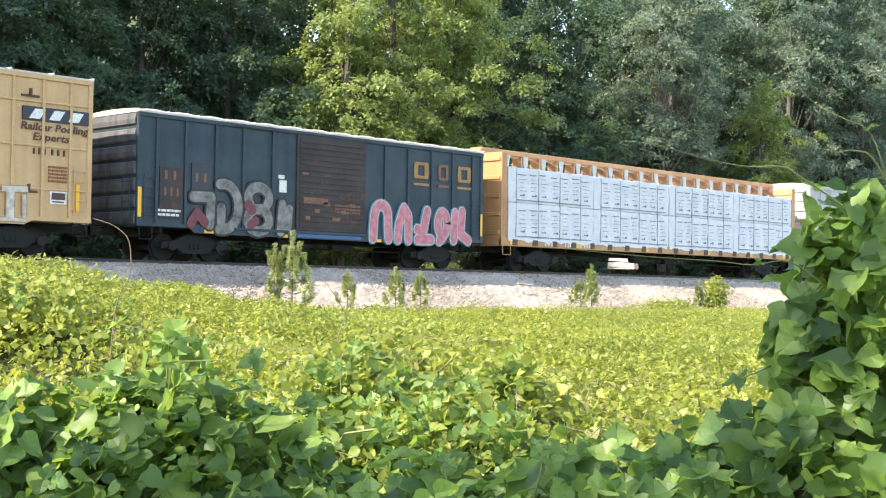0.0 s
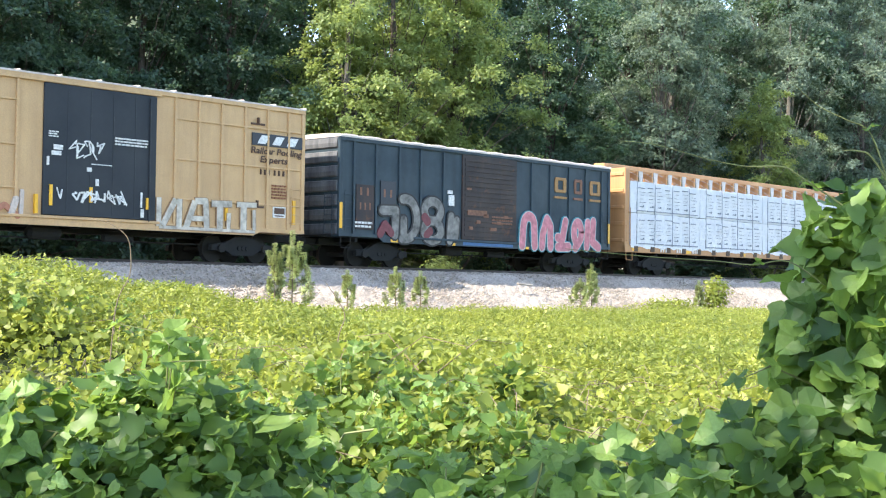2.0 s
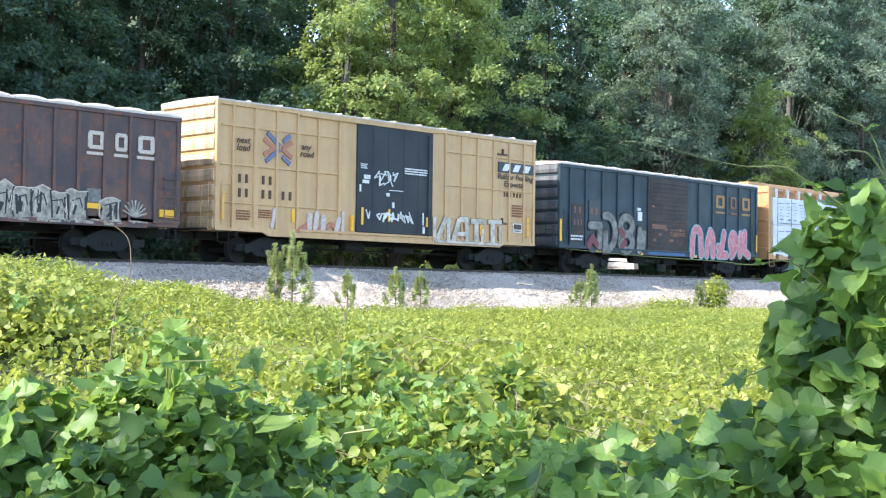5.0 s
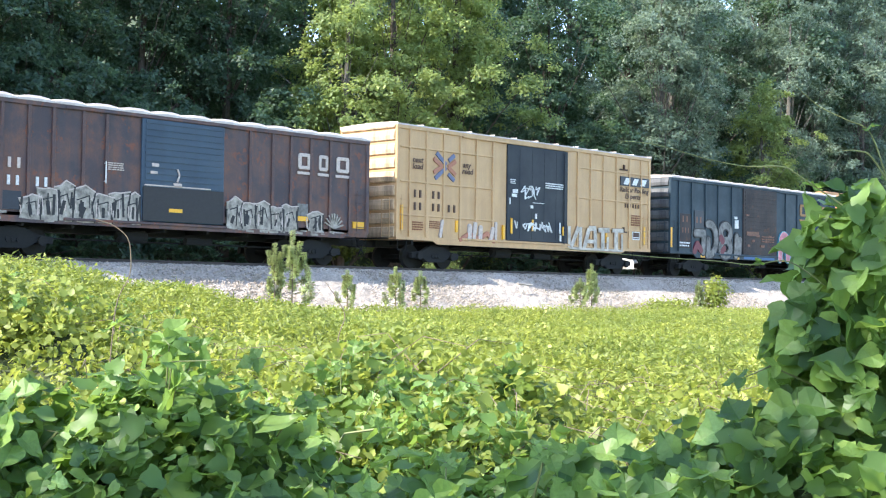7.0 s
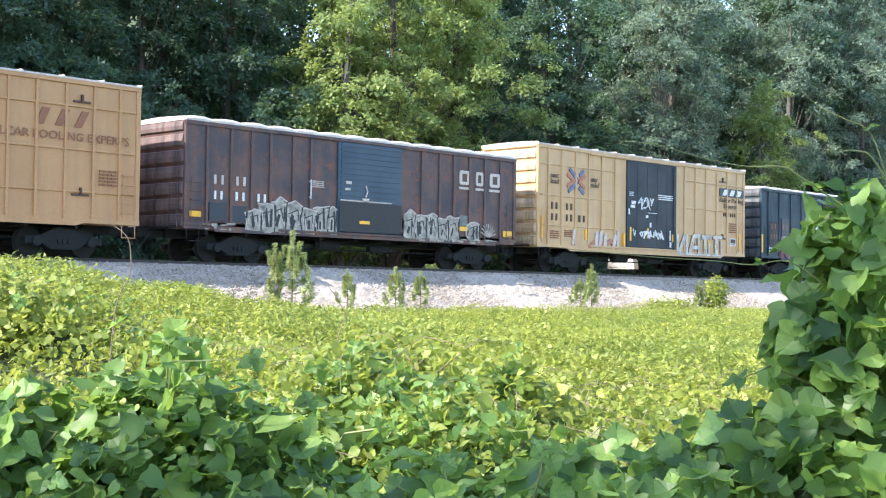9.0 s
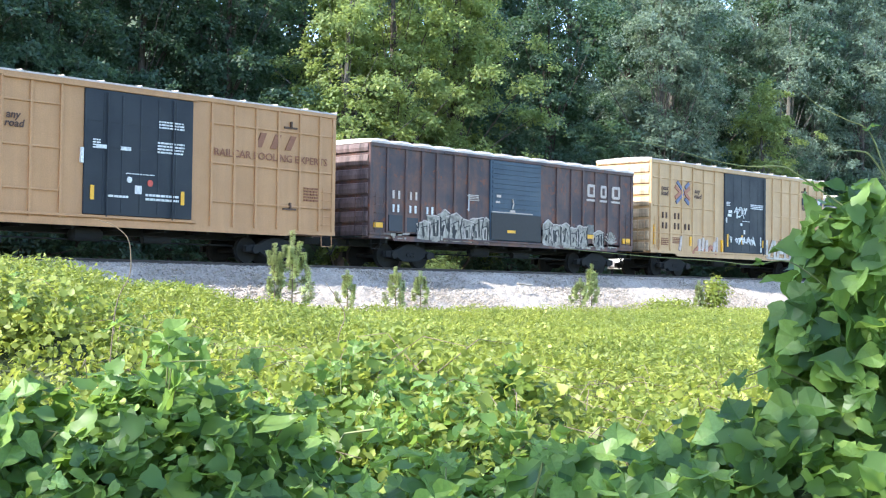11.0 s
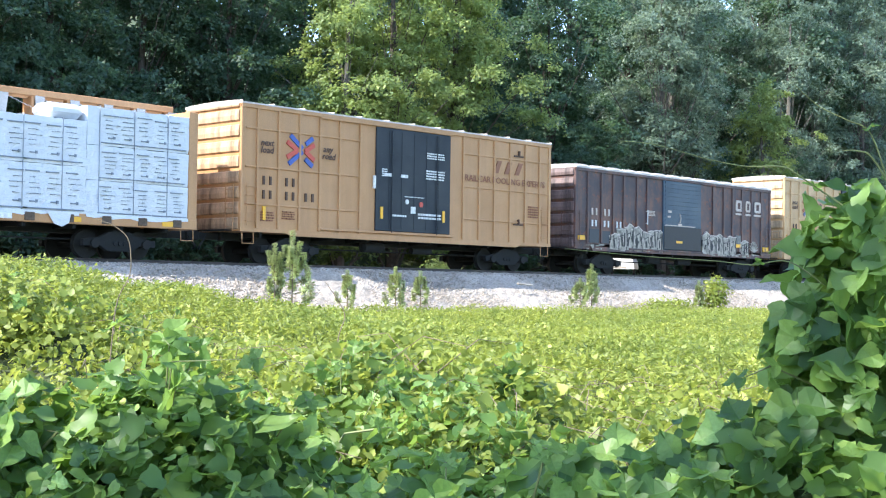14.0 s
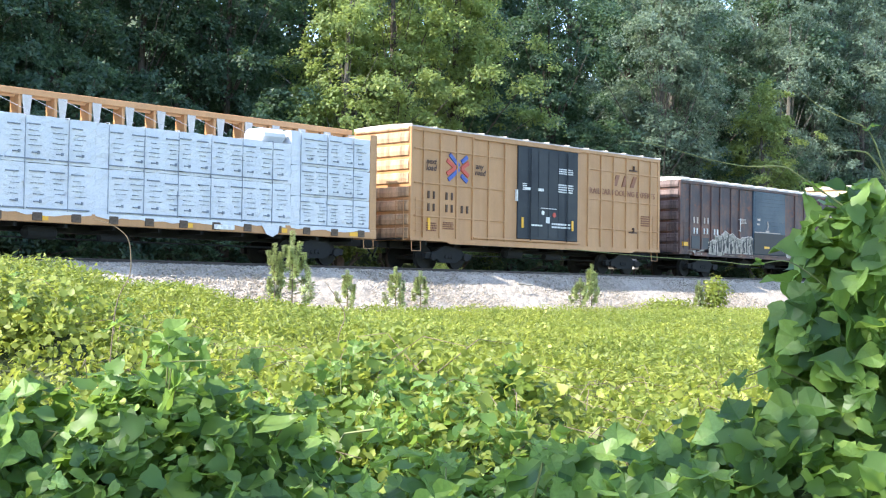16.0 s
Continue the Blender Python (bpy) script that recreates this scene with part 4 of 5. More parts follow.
for x0, x1, z0, z1 in ((0.21, 0.67, 1.38, 1.56), (2.85, 3.3, 1.45, 1.58), (5.35, 5.7, 1.38, 1.48), (10.0, 10.4, 1.45, 1.56), (12.52, 12.98, 1.44, 1.60), (15.04, 15.56, 1.30, 1.53)):
    reflector(brown, x0, x1, z0, z1)
part("reflector", Shape().box(7.34, 7.83, -0.072, 0.0, 1.46, 1.57), M_REFLECT, brown, "amber reflector strip")
part("stencil_box", Shape().box(12.53, 12.97, -0.012, 0.034, 1.62, 2.02), M_CHROME_PAINT, brown)
s = Shape()
bars(s, 1.0, 1.5, 1.45, 1.8, 4, rng0)
bars(s, 5.2, 5.75, 2.6, 2.85, 4, rng0)
part("stencilling", s, M_CREAM, brown)["kind"] = "stuff"
part("grab_iron", Shape().tube([(5.1, -0.06, 2.2), (5.1, -0.06, 2.85)], 0.02, 6).box(5.09, 5.11, -0.06, 0.036, 2.25, 2.28).box(5.09, 5.11, -0.06, 0.036, 2.78, 2.81), M_WHITE, brown)
s = Shape()
for x0, x1, z0, z1 in ((6.7, 6.95, 2.82, 2.92), (6.65, 6.9, 2.6, 2.68), (6.45, 8.9, 2.23, 2.27), (7.5, 7.8, 2.24, 2.36)):
    s.box(x0, x1, -0.064, 0.0, z0, z1)
s.tube([(7.62, -0.07, 2.4), (7.70, -0.07, 2.6), (7.62, -0.07, 2.8)], 0.03, 6)
part("stencilling", s, M_CREAM, brown)["kind"] = "stuff"

# the navy boxcar
navy = boxcar("weathered navy blue boxcar with a rusted door and bright painted tags", 55.42, 15.58, 4.47, M_NAVY, M_NAVY_END, [0.7, 1.76, 2.92, 4.01, 5.23, 10.35, 11.52, 12.74, 13.87, 14.97], 0.10, (),
              (6.23, 9.38, 1.12, 4.34), M_DOOR_RUST, "slide", 14, 0.86, sill_end=1.02, notch=1.9, bulge=0.07, rise=0.07)
block_marks(navy, ((11.80, 12.56), (13.08, 13.62), (14.14, 14.86)), 3.25, 3.86, (M_GOLD, M_OLD_ORANGE, M_GOLD), 3.00)
digits(navy, M_OLD_ORANGE, [(0.88, 1.51, 2), (2.02, 2.66, 2)], 2.47, 2.75)
digits(navy, M_OLD_ORANGE, [(0.90, 1.58, 3)], 1.97, 2.22)
digits(navy, M_WHITE, [(2.02, 2.68, 3)], 2.02, 2.22)
s = Shape()
bars(s, 0.72, 1.58, 1.32, 1.58, 2, rng0)
part("stencilling", s, M_WHITE, navy)["kind"] = "stuff"
part("patch_panel", Shape().box(0.80, 1.66, -0.003, 0.036, 1.28, 2.85, 0.004), M_DOOR_RUST, navy, "rust-stained panel under the marks")
part("patch_panel", Shape().box(1.98, 2.75, -0.004, 0.036, 2.05, 3.05, 0.004), M_BADGE, navy, "dark repainted panel")


def bubble(root, shapes, w, mats, name, label):
    """Fat round sprayed shapes: outer glow, pale edge and fill."""
    for k, (extra, mat) in enumerate(zip((0.13, 0.06, 0.0), mats)):
        for p in shapes:
            s = Shape()
            stroke(s, p, w + extra, k)
            part(name, s, mat, root, label if k == 2 else "")["kind"] = "stuff"


def arc(cx, cz, rx, rz, a0, a1, n=9):
    return [(cx + rx * math.cos(radians(a0 + (a1 - a0) * k / n)), cz + rz * math.sin(radians(a0 + (a1 - a0) * k / n))) for k in range(n + 1)]


bubble(navy, [
    [(9.75, 1.0), (9.8, 1.75)] + arc(10.15, 1.85, 0.32, 0.33, 180, 0) + [(10.52, 1.0)], [(10.98, 1.0), (11.02, 1.5), (11.28, 2.12), (11.5, 1.85), (11.52, 1.0)],
    [(11.98, 1.4), (12.28, 1.32), (12.48, 2.08)], [(12.0, 1.02), (12.7, 1.04)], arc(13.3, 1.65, 0.25, 0.42, 0, 360, 12), [(13.15, 1.02), (13.35, 1.2)],
    [(13.98, 2.08), (13.92, 1.08)], [(14.36, 2.15), (14.3, 1.3), (14.72, 1.08)]],
    0.34, (M_TEAL, M_CREAM, M_PINK), "pink_tag", "pink bubble shapes edged in white and teal")
bubble(navy, [
    [(2.05, 2.0), (2.72, 2.02), (2.68, 1.15)], [(3.05, 2.45)] + arc(3.25, 1.75, 0.55, 0.72, 90, -90) + [(3.05, 1.02)], [(3.12, 1.2), (3.12, 1.7)],
    arc(4.62, 2.1, 0.44, 0.36, -40, 220), arc(4.62, 1.38, 0.46, 0.38, 70, 430), [(5.55, 1.05), (5.62, 1.95)], [(5.85, 1.2), (5.92, 1.8)]],
    0.33, (M_BLACK_PAINT, M_BLACK_PAINT, M_CHROME_PAINT), "silver_tag", "silver bubble shapes edged in black")
for pts, w in (([(1.95, 1.15), (2.2, 1.5), (2.5, 1.2)], 0.3), ([(4.2, 1.85), (4.35, 1.7)], 0.35), ([(4.3, 1.2), (4.5, 1.35)], 0.3)):
    s = Shape()
    stroke(s, pts, w, 3)
    part("paint_daub", s, M_MAROON, navy, "maroon sprayed daub")
part("blue_strip", Shape().box(6.3, 9.2, -0.016, 0.034, 0.90, 1.07), M_SKYBLUE, navy, "blue sprayed strip on the sill")
s = Shape()
rngp = random.Random(31)
for k in range(6):
    x = 6.6 + k * 0.4
    s.box(x, x + rngp.uniform(0.2, 0.45), -0.0585, 0.0, 1.5 + 0.25 * (k % 3), 1.62 + 0.25 * (k % 3))
bars(s, 7.9, 9.1, 1.75, 2.1, 3, rngp, y=-0.06)
s.box(6.45, 6.7, -0.06, 0.0, 3.0, 3.08).box(6.5, 7.6, -0.0585, 0.0, 2.05, 2.25)
part("scuff", s, M_OLD_ORANGE, navy)["kind"] = "stuff"
s = Shape()
s.box(5.5, 5.8, -0.012, 0.034, 2.35, 2.75).box(5.45, 5.7, -0.012, 0.034, 2.8, 2.92)
part("white_daub", s, M_WHITE, navy)
for x0, x1, z0, z1 in ((2.49, 3.0, 0.88, 0.98), (5.41, 5.88, 0.86, 0.96), (9.63, 10.17, 0.86, 0.96), (12.5, 12.95, 0.9, 1.0), (0.02, 0.15, 1.28, 2.18), (15.42, 15.54, 1.27, 2.12)):
    reflector(navy, x0, x1, z0, z1)

# the pale car at the head of what is seen
pale = boxcar("pale grey weathered freight car", 72.2 + 24.3, 15.6, 4.9, M_SILVER, M_SILVER, [1.2 + 1.1 * k for k in range(13)], 0.08, (), (6.3, 9.3, 1.15, 4.6), M_SILVER, "flat", 12, 0.9)


# ---- centre-beam lumber cars ----
def centrebeam(label, x8, length):
    root = tagged(new("lumber_car"), label, "freight car", "train cars")
    MOVING.append((root, x8))
    part("side_sill", Shape().box(0, length, 0.0, 0.16, 0.96, 1.27, 0.015), M_ORANGE, root)
    part("side_sill", Shape().box(0, length, WIDE - 0.16, WIDE, 0.96, 1.27, 0.015), M_ORANGE, root)
    part("deck", Shape().box(0.1, length - 0.1, 0.1, WIDE - 0.1, 1.08, 1.24), M_BLACK_STEEL, root)
    for x in (0.0, length - 0.34):
        part("bulkhead", Shape().box(x, x + 0.34, 0.02, WIDE - 0.02, 0.96, 4.63, 0.02), M_ORANGE, root, "ochre steel end bulkhead")
        for k in range(5):
            z = 1.4 + 0.72 * k
            part("bulkhead_rib", Shape().box(x - 0.05, x + 0.39, 0.1, WIDE - 0.1, z, z + 0.16, 0.02), M_ORANGE, root)
    part("top_chord", Shape().box(0.1, length - 0.1, 1.22, 1.82, 4.70, 4.90, 0.02), M_ORANGE, root, "ochre top beam")
    n = int(length / 1.17)
    post = Shape().box(-0.05, 0.05, 1.27, 1.77, 1.2, 4.72, 0.01).mesh("post", M_ORANGE)
    plate = Shape().extrude([(-0.16, 4.72), (0.16, 4.72), (0.03, 3.7), (-0.03, 3.7)], 1.225, 1.265).mesh("gusset_plate", M_SILVER)
    web = Shape().extrude([(0.12, 4.72), (1.05, 4.72), (1.0, 4.62), (0.17, 4.62)], 1.32, 1.36).mesh("web_plate", M_ORANGE)
    for i in range(n + 1):
        x = 0.34 + (length - 0.68) * i / n
        part("post", post, M_ORANGE, root, at=(x, 0, 0))
        part("gusset_plate", plate, M_SILVER, root, at=(x + 0.2, 0, 0))
        if i < n:
            part("web_plate", web, M_ORANGE, root, at=(x, 0, 0))
            part("brace", Shape().tube([(x + 0.05, 1.2, 4.72), (x + 0.95, 0.35, 4.12)], 0.006, 5), M_STRAP, root)
    pocket = Shape().box(-0.16, 0.16, -0.03, 0.05, 1.0, 1.24, 0.015).mesh("stake_pocket", M_GRIMY_STEEL)
    for i in range(int(length / 1.25)):
        part("stake_pocket", pocket, M_GRIMY_STEEL, root, at=(0.8 + i * 1.25, 0, 0))
    for x in (0.12, length - 0.58):
        stirrup(root, x, x + 0.46, M_ORANGE)
    digits(root, M_WHITE, [(2.6, 3.2, 3), (3.9, 4.4, 3), (5.2, 5.7, 3)], 1.02, 1.22, y=-0.034)
    for x in (0.5, 4.6, 9.4, 14.4, 18.2, length - 1.3):
        reflector(root, x, x + 0.5, 1.02, 1.16)
    ladder(root, 0.05, 0.3, 1.3, 2.9, M_ORANGE)
    running_gear(root, length, 2.6)
    return root


def lumber_bundle_mesh(length, height, depth, seed):
    """A wrapped stack: slightly slack plastic over square-cut boards."""
    rng = np.random.default_rng(seed)
    nxs, nzs, nys = int(length / 0.16), max(6, int(height / 0.13)), 6
    pts, fs = [], []
    loop = [(0.0, z) for z in np.linspace(0, height, nzs)] + [(y, height) for y in np.linspace(0, depth, nys)[1:]] + [(depth, z) for z in np.linspace(height, 0, 4)[1:]] + [(y, 0.0) for y in np.linspace(depth, 0, 3)[1:-1]]
    m = len(loop)
    ph = rng.uniform(0, 6, 4)
    for i in range(nxs + 1):
        x = length * i / nxs
        for y, z in loop:
            q = 0.010 * math.sin(5 * x + ph[0] + 3 * z) + 0.006 * math.sin(13 * x - 9 * z + ph[1]) + 0.006 * rng.normal()
            corner = 0.004 if (z in (0.0, height) and y in (0.0, depth)) else 0.0
            pts.append((x, y + (q if y < 0.01 else 0) + (corner if y < 0.01 else -corner), z + (q if z > height - 0.01 else 0) + (corner if z == 0 else -corner)))
    for i in range(nxs):
        for k in range(m):
            fs.append((i * m + k, (i + 1) * m + k, (i + 1) * m + (k + 1) % m, i * m + (k + 1) % m))
    fs += [tuple(range(m)), tuple(nxs * m + k for k in range(m))[::-1]]
    me = Shape().poly(pts, fs).mesh("wrap", M_WRAP)
    return me


def lumber_bundle(x8, x, length, z, height, near=True, seed=1):
    root = tagged(new("lumber_bundle"), "bundle of boards in white printed plastic wrap", "lumber", "lumber bundles")
    depth = 1.16
    y0 = 0.03 if near else WIDE - 0.03 - depth
    MOVING.append((root, x8 + x, y0, z))
    part("wrap", lumber_bundle_mesh(length, height, depth, seed), M_WRAP, root)
    rng = random.Random(seed)
    if near and z < 1.3:
        flap = Shape()
        hang = [rng.uniform(0.02, 0.13) for _ in range(int(length / 0.3) + 2)]
        for i in range(int(length / 0.3)):
            flap.poly([(i * 0.3, -0.036 - 0.012 * (i % 2), 0.05), (i * 0.3 + 0.3, -0.036 - 0.012 * ((i + 1) % 2), 0.05), (i * 0.3 + 0.3, -0.048, -hang[i + 1]), (i * 0.3, -0.048, -hang[i])], [(0, 1, 2, 3)])
        part("loose_hem", flap, M_WRAP, root, "torn loose edge of white plastic")
    n = max(2, round(length / 1.25))
    for k in range(n):
        sx = length * (k + 0.35) / n
        s = Shape().box(sx - 0.007, sx + 0.007, -0.034, 0.02, -0.01, height + 0.02).box(sx - 0.011, sx + 0.011, -0.03, depth, height + 0.02, height + 0.03)
        part("strap", s, M_STRAP, root)
        if not near:
            continue
        p = Shape()
        for half in (0.07, 0.60):
            c = sx + half * length / n + 0.03 + rng.uniform(-0.04, 0.06)
            lift = rng.uniform(-0.03, 0.03)
            if c + 0.5 > length:
                continue
            p.box(c - 0.04, c + rng.uniform(0.3, 0.48), -0.04, 0.01, height * (0.80 + lift), height * (0.825 + lift))
            for r, (a, b) in enumerate(((0.68, 0.30), (0.57, 0.35), (0.46, 0.28), (0.35, 0.32))):
                x1, z1 = c + 0.05 + rng.uniform(-0.05, 0.08), height * (a + lift + rng.uniform(-0.012, 0.012))
                while x1 < c + 0.05 + b + rng.uniform(-0.1, 0.08):
                    w = rng.uniform(0.04, 0.13)
                    p.box(x1, x1 + w, -0.04, 0.01, z1, z1 + rng.choice((0.009, 0.012, 0.018)))
                    x1 += w + 0.025
            p.box(c + 0.12, c + 0.34, -0.04, 0.01, height * 0.20, height * 0.225).box(c + 0.30, c + 0.36, -0.041, 0.01, height * 0.19, height * 0.25)
            p.box(c - 0.10, c + 0.56, -0.04, 0.01, height * 0.065, height * 0.09)
        part("printing", p, M_INK, root, "rows of small dark printing")["kind"] = "stuff"
    return root


LEAD = 72.10
far_lumber = centrebeam("ochre centre-beam railcar stacked with wrapped lumber", LEAD, 22.9)
for near in (True, False):
    for k, (x, ln) in enumerate(((0.40, 5.5), (5.93, 5.55), (11.55, 5.4), (17.0, 5.5))):
        lumber_bundle(LEAD, x, ln + 0.02, 1.25, 1.44, near, 40 + k)
        lumber_bundle(LEAD, x, ln, 2.70, 1.38, near, 50 + k)
TAIL = 1.81 - 22.8
rear_lumber = centrebeam("ochre centre-beam railcar with white wrapped lumber bundles", TAIL, 22.8)
for near in (True, False):
    for k, (x, h) in enumerate(((18.85, 1.025), (18.85, 1.025), (18.85, 1.13))):
        lumber_bundle(TAIL, x, 3.6, 1.25 + (0, 1.03, 2.06)[k], h, near, 60 + k)
    for k, (x, ln) in enumerate(((0.42, 5.4), (5.9, 5.45), (11.42, 7.38))):
        lumber_bundle(TAIL, x, ln + 0.07, 1.25, 1.385, near, 70 + k)
        lumber_bundle(TAIL, x, ln + 0.07, 2.64, 1.34, near, 80 + k)
part("marker_plate", Shape().box(15.7, 16.5, -0.045, 0.0, 1.02, 1.17, 0.008), M_WHITE, rear_lumber, "pale marker plate on the sill")
part("torn_corner", Shape().extrude([(17.55, 1.30), (18.35, 1.30), (18.28, 0.98), (18.05, 0.86), (17.8, 0.94)], -0.052, -0.046), M_WRAP, rear_lumber, "torn corner of white plastic hanging over the sill")
part("loose_wrap", Shape().box(17.6, 18.8, 0.1, 1.1, 4.02, 4.45, 0.16), M_WRAP, rear_lumber, "torn white plastic on top of the lumber")


# ---- vines over the field ----
def facing(rng, n, spread_=0.6, lean=(-0.25, -0.15, 1.0)):
    return rng.normal(0, spread_, (n, 3)) + np.array(lean)


def build_field():
    rng = np.random.default_rng(11)
    # near leaves take the darker tone, farther ones the tone brightened for sun
    for name, r0, r1, n, tmpl, size, tilt, mat, label in (
            ("vine_cover_far", 11.0, 60.0, 330000, LEAF_TINY, (0.045, 0.105), 0.65, M_LEAF_FIELD, "mat of vine leaves over the field, sunlight painted into their yellow-green"),
            ("vine_cover_middle", 6.6, 11.5, 38000, LEAF_MID, (0.035, 0.095), 0.9, M_LEAF_FIELD, "tangle of vine leaves, sunlight painted into their yellow-green"),
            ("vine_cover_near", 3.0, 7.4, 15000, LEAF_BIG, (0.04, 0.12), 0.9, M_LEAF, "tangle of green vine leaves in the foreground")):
        m = int(n * 2.2)
        a = rng.uniform(radians(22), radians(72), m)
        r = r0 + (r1 - r0) * rng.random(m) ** 0.85
        x, y = r * np.sin(a), r * np.cos(a)
        keep = (y < 30.9 + 0.5 * np.sin(x * 1.1) + 0.35 * np.sin(x * 2.7 + 1)) & (y > 0.5)
        x, y = x[keep][:n], y[keep][:n]
        k = len(x)
        deep = rng.random(k) ** 1.2 * (0.40 - 0.16 * smooth(9, 18, np.hypot(x, y)))
        near = 1 - smooth(6, 16, np.hypot(x, y))
        clump = (0.10 + 0.06 * near) * np.sin(x * 3.1 + 2 * np.sin(y * 1.7)) * np.sin(y * 2.6 + np.sin(x * 2.2)) + 0.07 * near * np.sin(x * 8.3 + 1.5 * np.sin(y * 6)) * np.sin(y * 7.1)
        z = vine_top(x, y) - deep + clump * smooth(2, 8, np.hypot(x, y))
        me = leaf_mesh(name, np.stack([x, y, z], -1), facing(rng, k, tilt), size[0] + (size[1] - size[0]) * rng.random(k) ** 1.5, *tmpl, mat, rng, wide=rng.uniform(0.5, 1.05, k))
        tagged(new(name, me), label, "vines", kind="stuff")
    # thin blades mixed into the leaves
    n = 45000
    a = rng.uniform(radians(24), radians(70), n)
    r = rng.uniform(12.0, 46.0, n)
    x, y = r * np.sin(a), r * np.cos(a)
    x, y = x[y < 31], y[y < 31]
    k = len(x)
    p = np.stack([x, y, vine_top(x, y) - rng.random(k) * 0.12], -1)
    d = rng.normal(0, 0.55, (k, 3)) + np.array([0, 0, 1.0])
    nr = np.cross(d, rng.normal(size=(k, 3)))
    me = leaf_mesh("grass_blades", p, nr, rng.uniform(0.08, 0.20, k), *LEAF_SMALL, M_LEAF_FIELD, rng, wide=0.14, dirs=np.cross(d, nr))
    tagged(new("grass_blades", me), "thin yellow-green blades among the vine leaves", "grass", kind="stuff")
    # runners and dry stalks between the leaves
    s = Shape()
    rng = np.random.default_rng(15)
    for _ in range(260):
        a, r = rng.uniform(radians(25), radians(68)), rng.uniform(6.5, 13.0)
        x, y = r * math.sin(a), r * math.cos(a)
        z = float(vine_top(np.array(x), np.array(y)))
        q = rng.uniform(0, math.tau)
        ln = rng.uniform(0.25, 0.8)
        up = rng.uniform(-0.1, 0.14)
        s.tube([(x, y, z - 0.12), (x + math.cos(q) * ln * 0.5, y + math.sin(q) * ln * 0.5, z + 0.02 + up * 0.7), (x + math.cos(q) * ln, y + math.sin(q) * ln, z + up - 0.05)], [0.004, 0.003, 0.0015], 4)
    tagged(new("vine_runners", s.mesh("vine_runners", M_DEAD)), "thin dry vine runners among the leaves", "vines", kind="stuff")


    # upright leafy tips standing out of the mat, some of them narrow and pale
    n = 1500
    a, r = rng.uniform(radians(26), radians(66), n), 6.0 + 13.0 * rng.random(n) ** 1.3
    x, y = r * np.sin(a), r * np.cos(a)
    z = vine_top(x, y)
    pts, nr, size = [], [], []
    for k in range(n):
        lean = rng.normal(0, 0.35, 2)
        tall = rng.uniform(0.06, 0.20)
        for q in range(int(rng.integers(4, 8))):
            f = q / 6
            pts.append((x[k] + lean[0] * tall * f, y[k] + lean[1] * tall * f, z[k] - 0.05 + tall * f))
            nr.append(rng.normal(0, 0.7, 3) + (0, 0, 0.55))
            size.append(rng.uniform(0.035, 0.085) * (1.1 - 0.4 * f))
    me = leaf_mesh("vine_tips", pts, nr, size, *LEAF_MID, M_LEAF_FIELD, rng, wide=rng.uniform(0.35, 0.9, len(pts)))
    tagged(new("vine_tips", me), "upright young vine tips above the mat of leaves", "vines", kind="stuff")


build_field()


def trifoliate(seed):
    """One large vine leaf: three leaflets on a stalk."""
    rng = random.Random(seed)
    s = Shape()
    tv, tf = LEAF_BIG if seed % 3 else LEAF_OVAL
    for ang, off, k in ((0, 0.35, 1.0), (78, 0.02, 0.9), (-78, 0.02, 0.9)):
        a = radians(ang + rng.uniform(-8, 8))
        droop = rng.uniform(-0.25, 0.1)
        pts = []
        for x, y, z in tv:
            x, y = x * k, y * k + 0.04
            z = z * 1.2 + 0.20 * abs(x) + droop * y * y + 0.10 * math.sin(x * 5 + seed) * abs(x)
            pts.append((x * math.cos(a) - y * math.sin(a), x * math.sin(a) + y * math.cos(a) + off, z))
        s.poly(pts, tf)
    s.tube([(0, -0.55, -0.25), (0, -0.2, -0.05), (0, 0.02, 0), (0, 0.38, 0)], 0.012, 4)
    return s.mesh("leaf", M_LEAF)


LEAVES = [trifoliate(k) for k in range(6)]


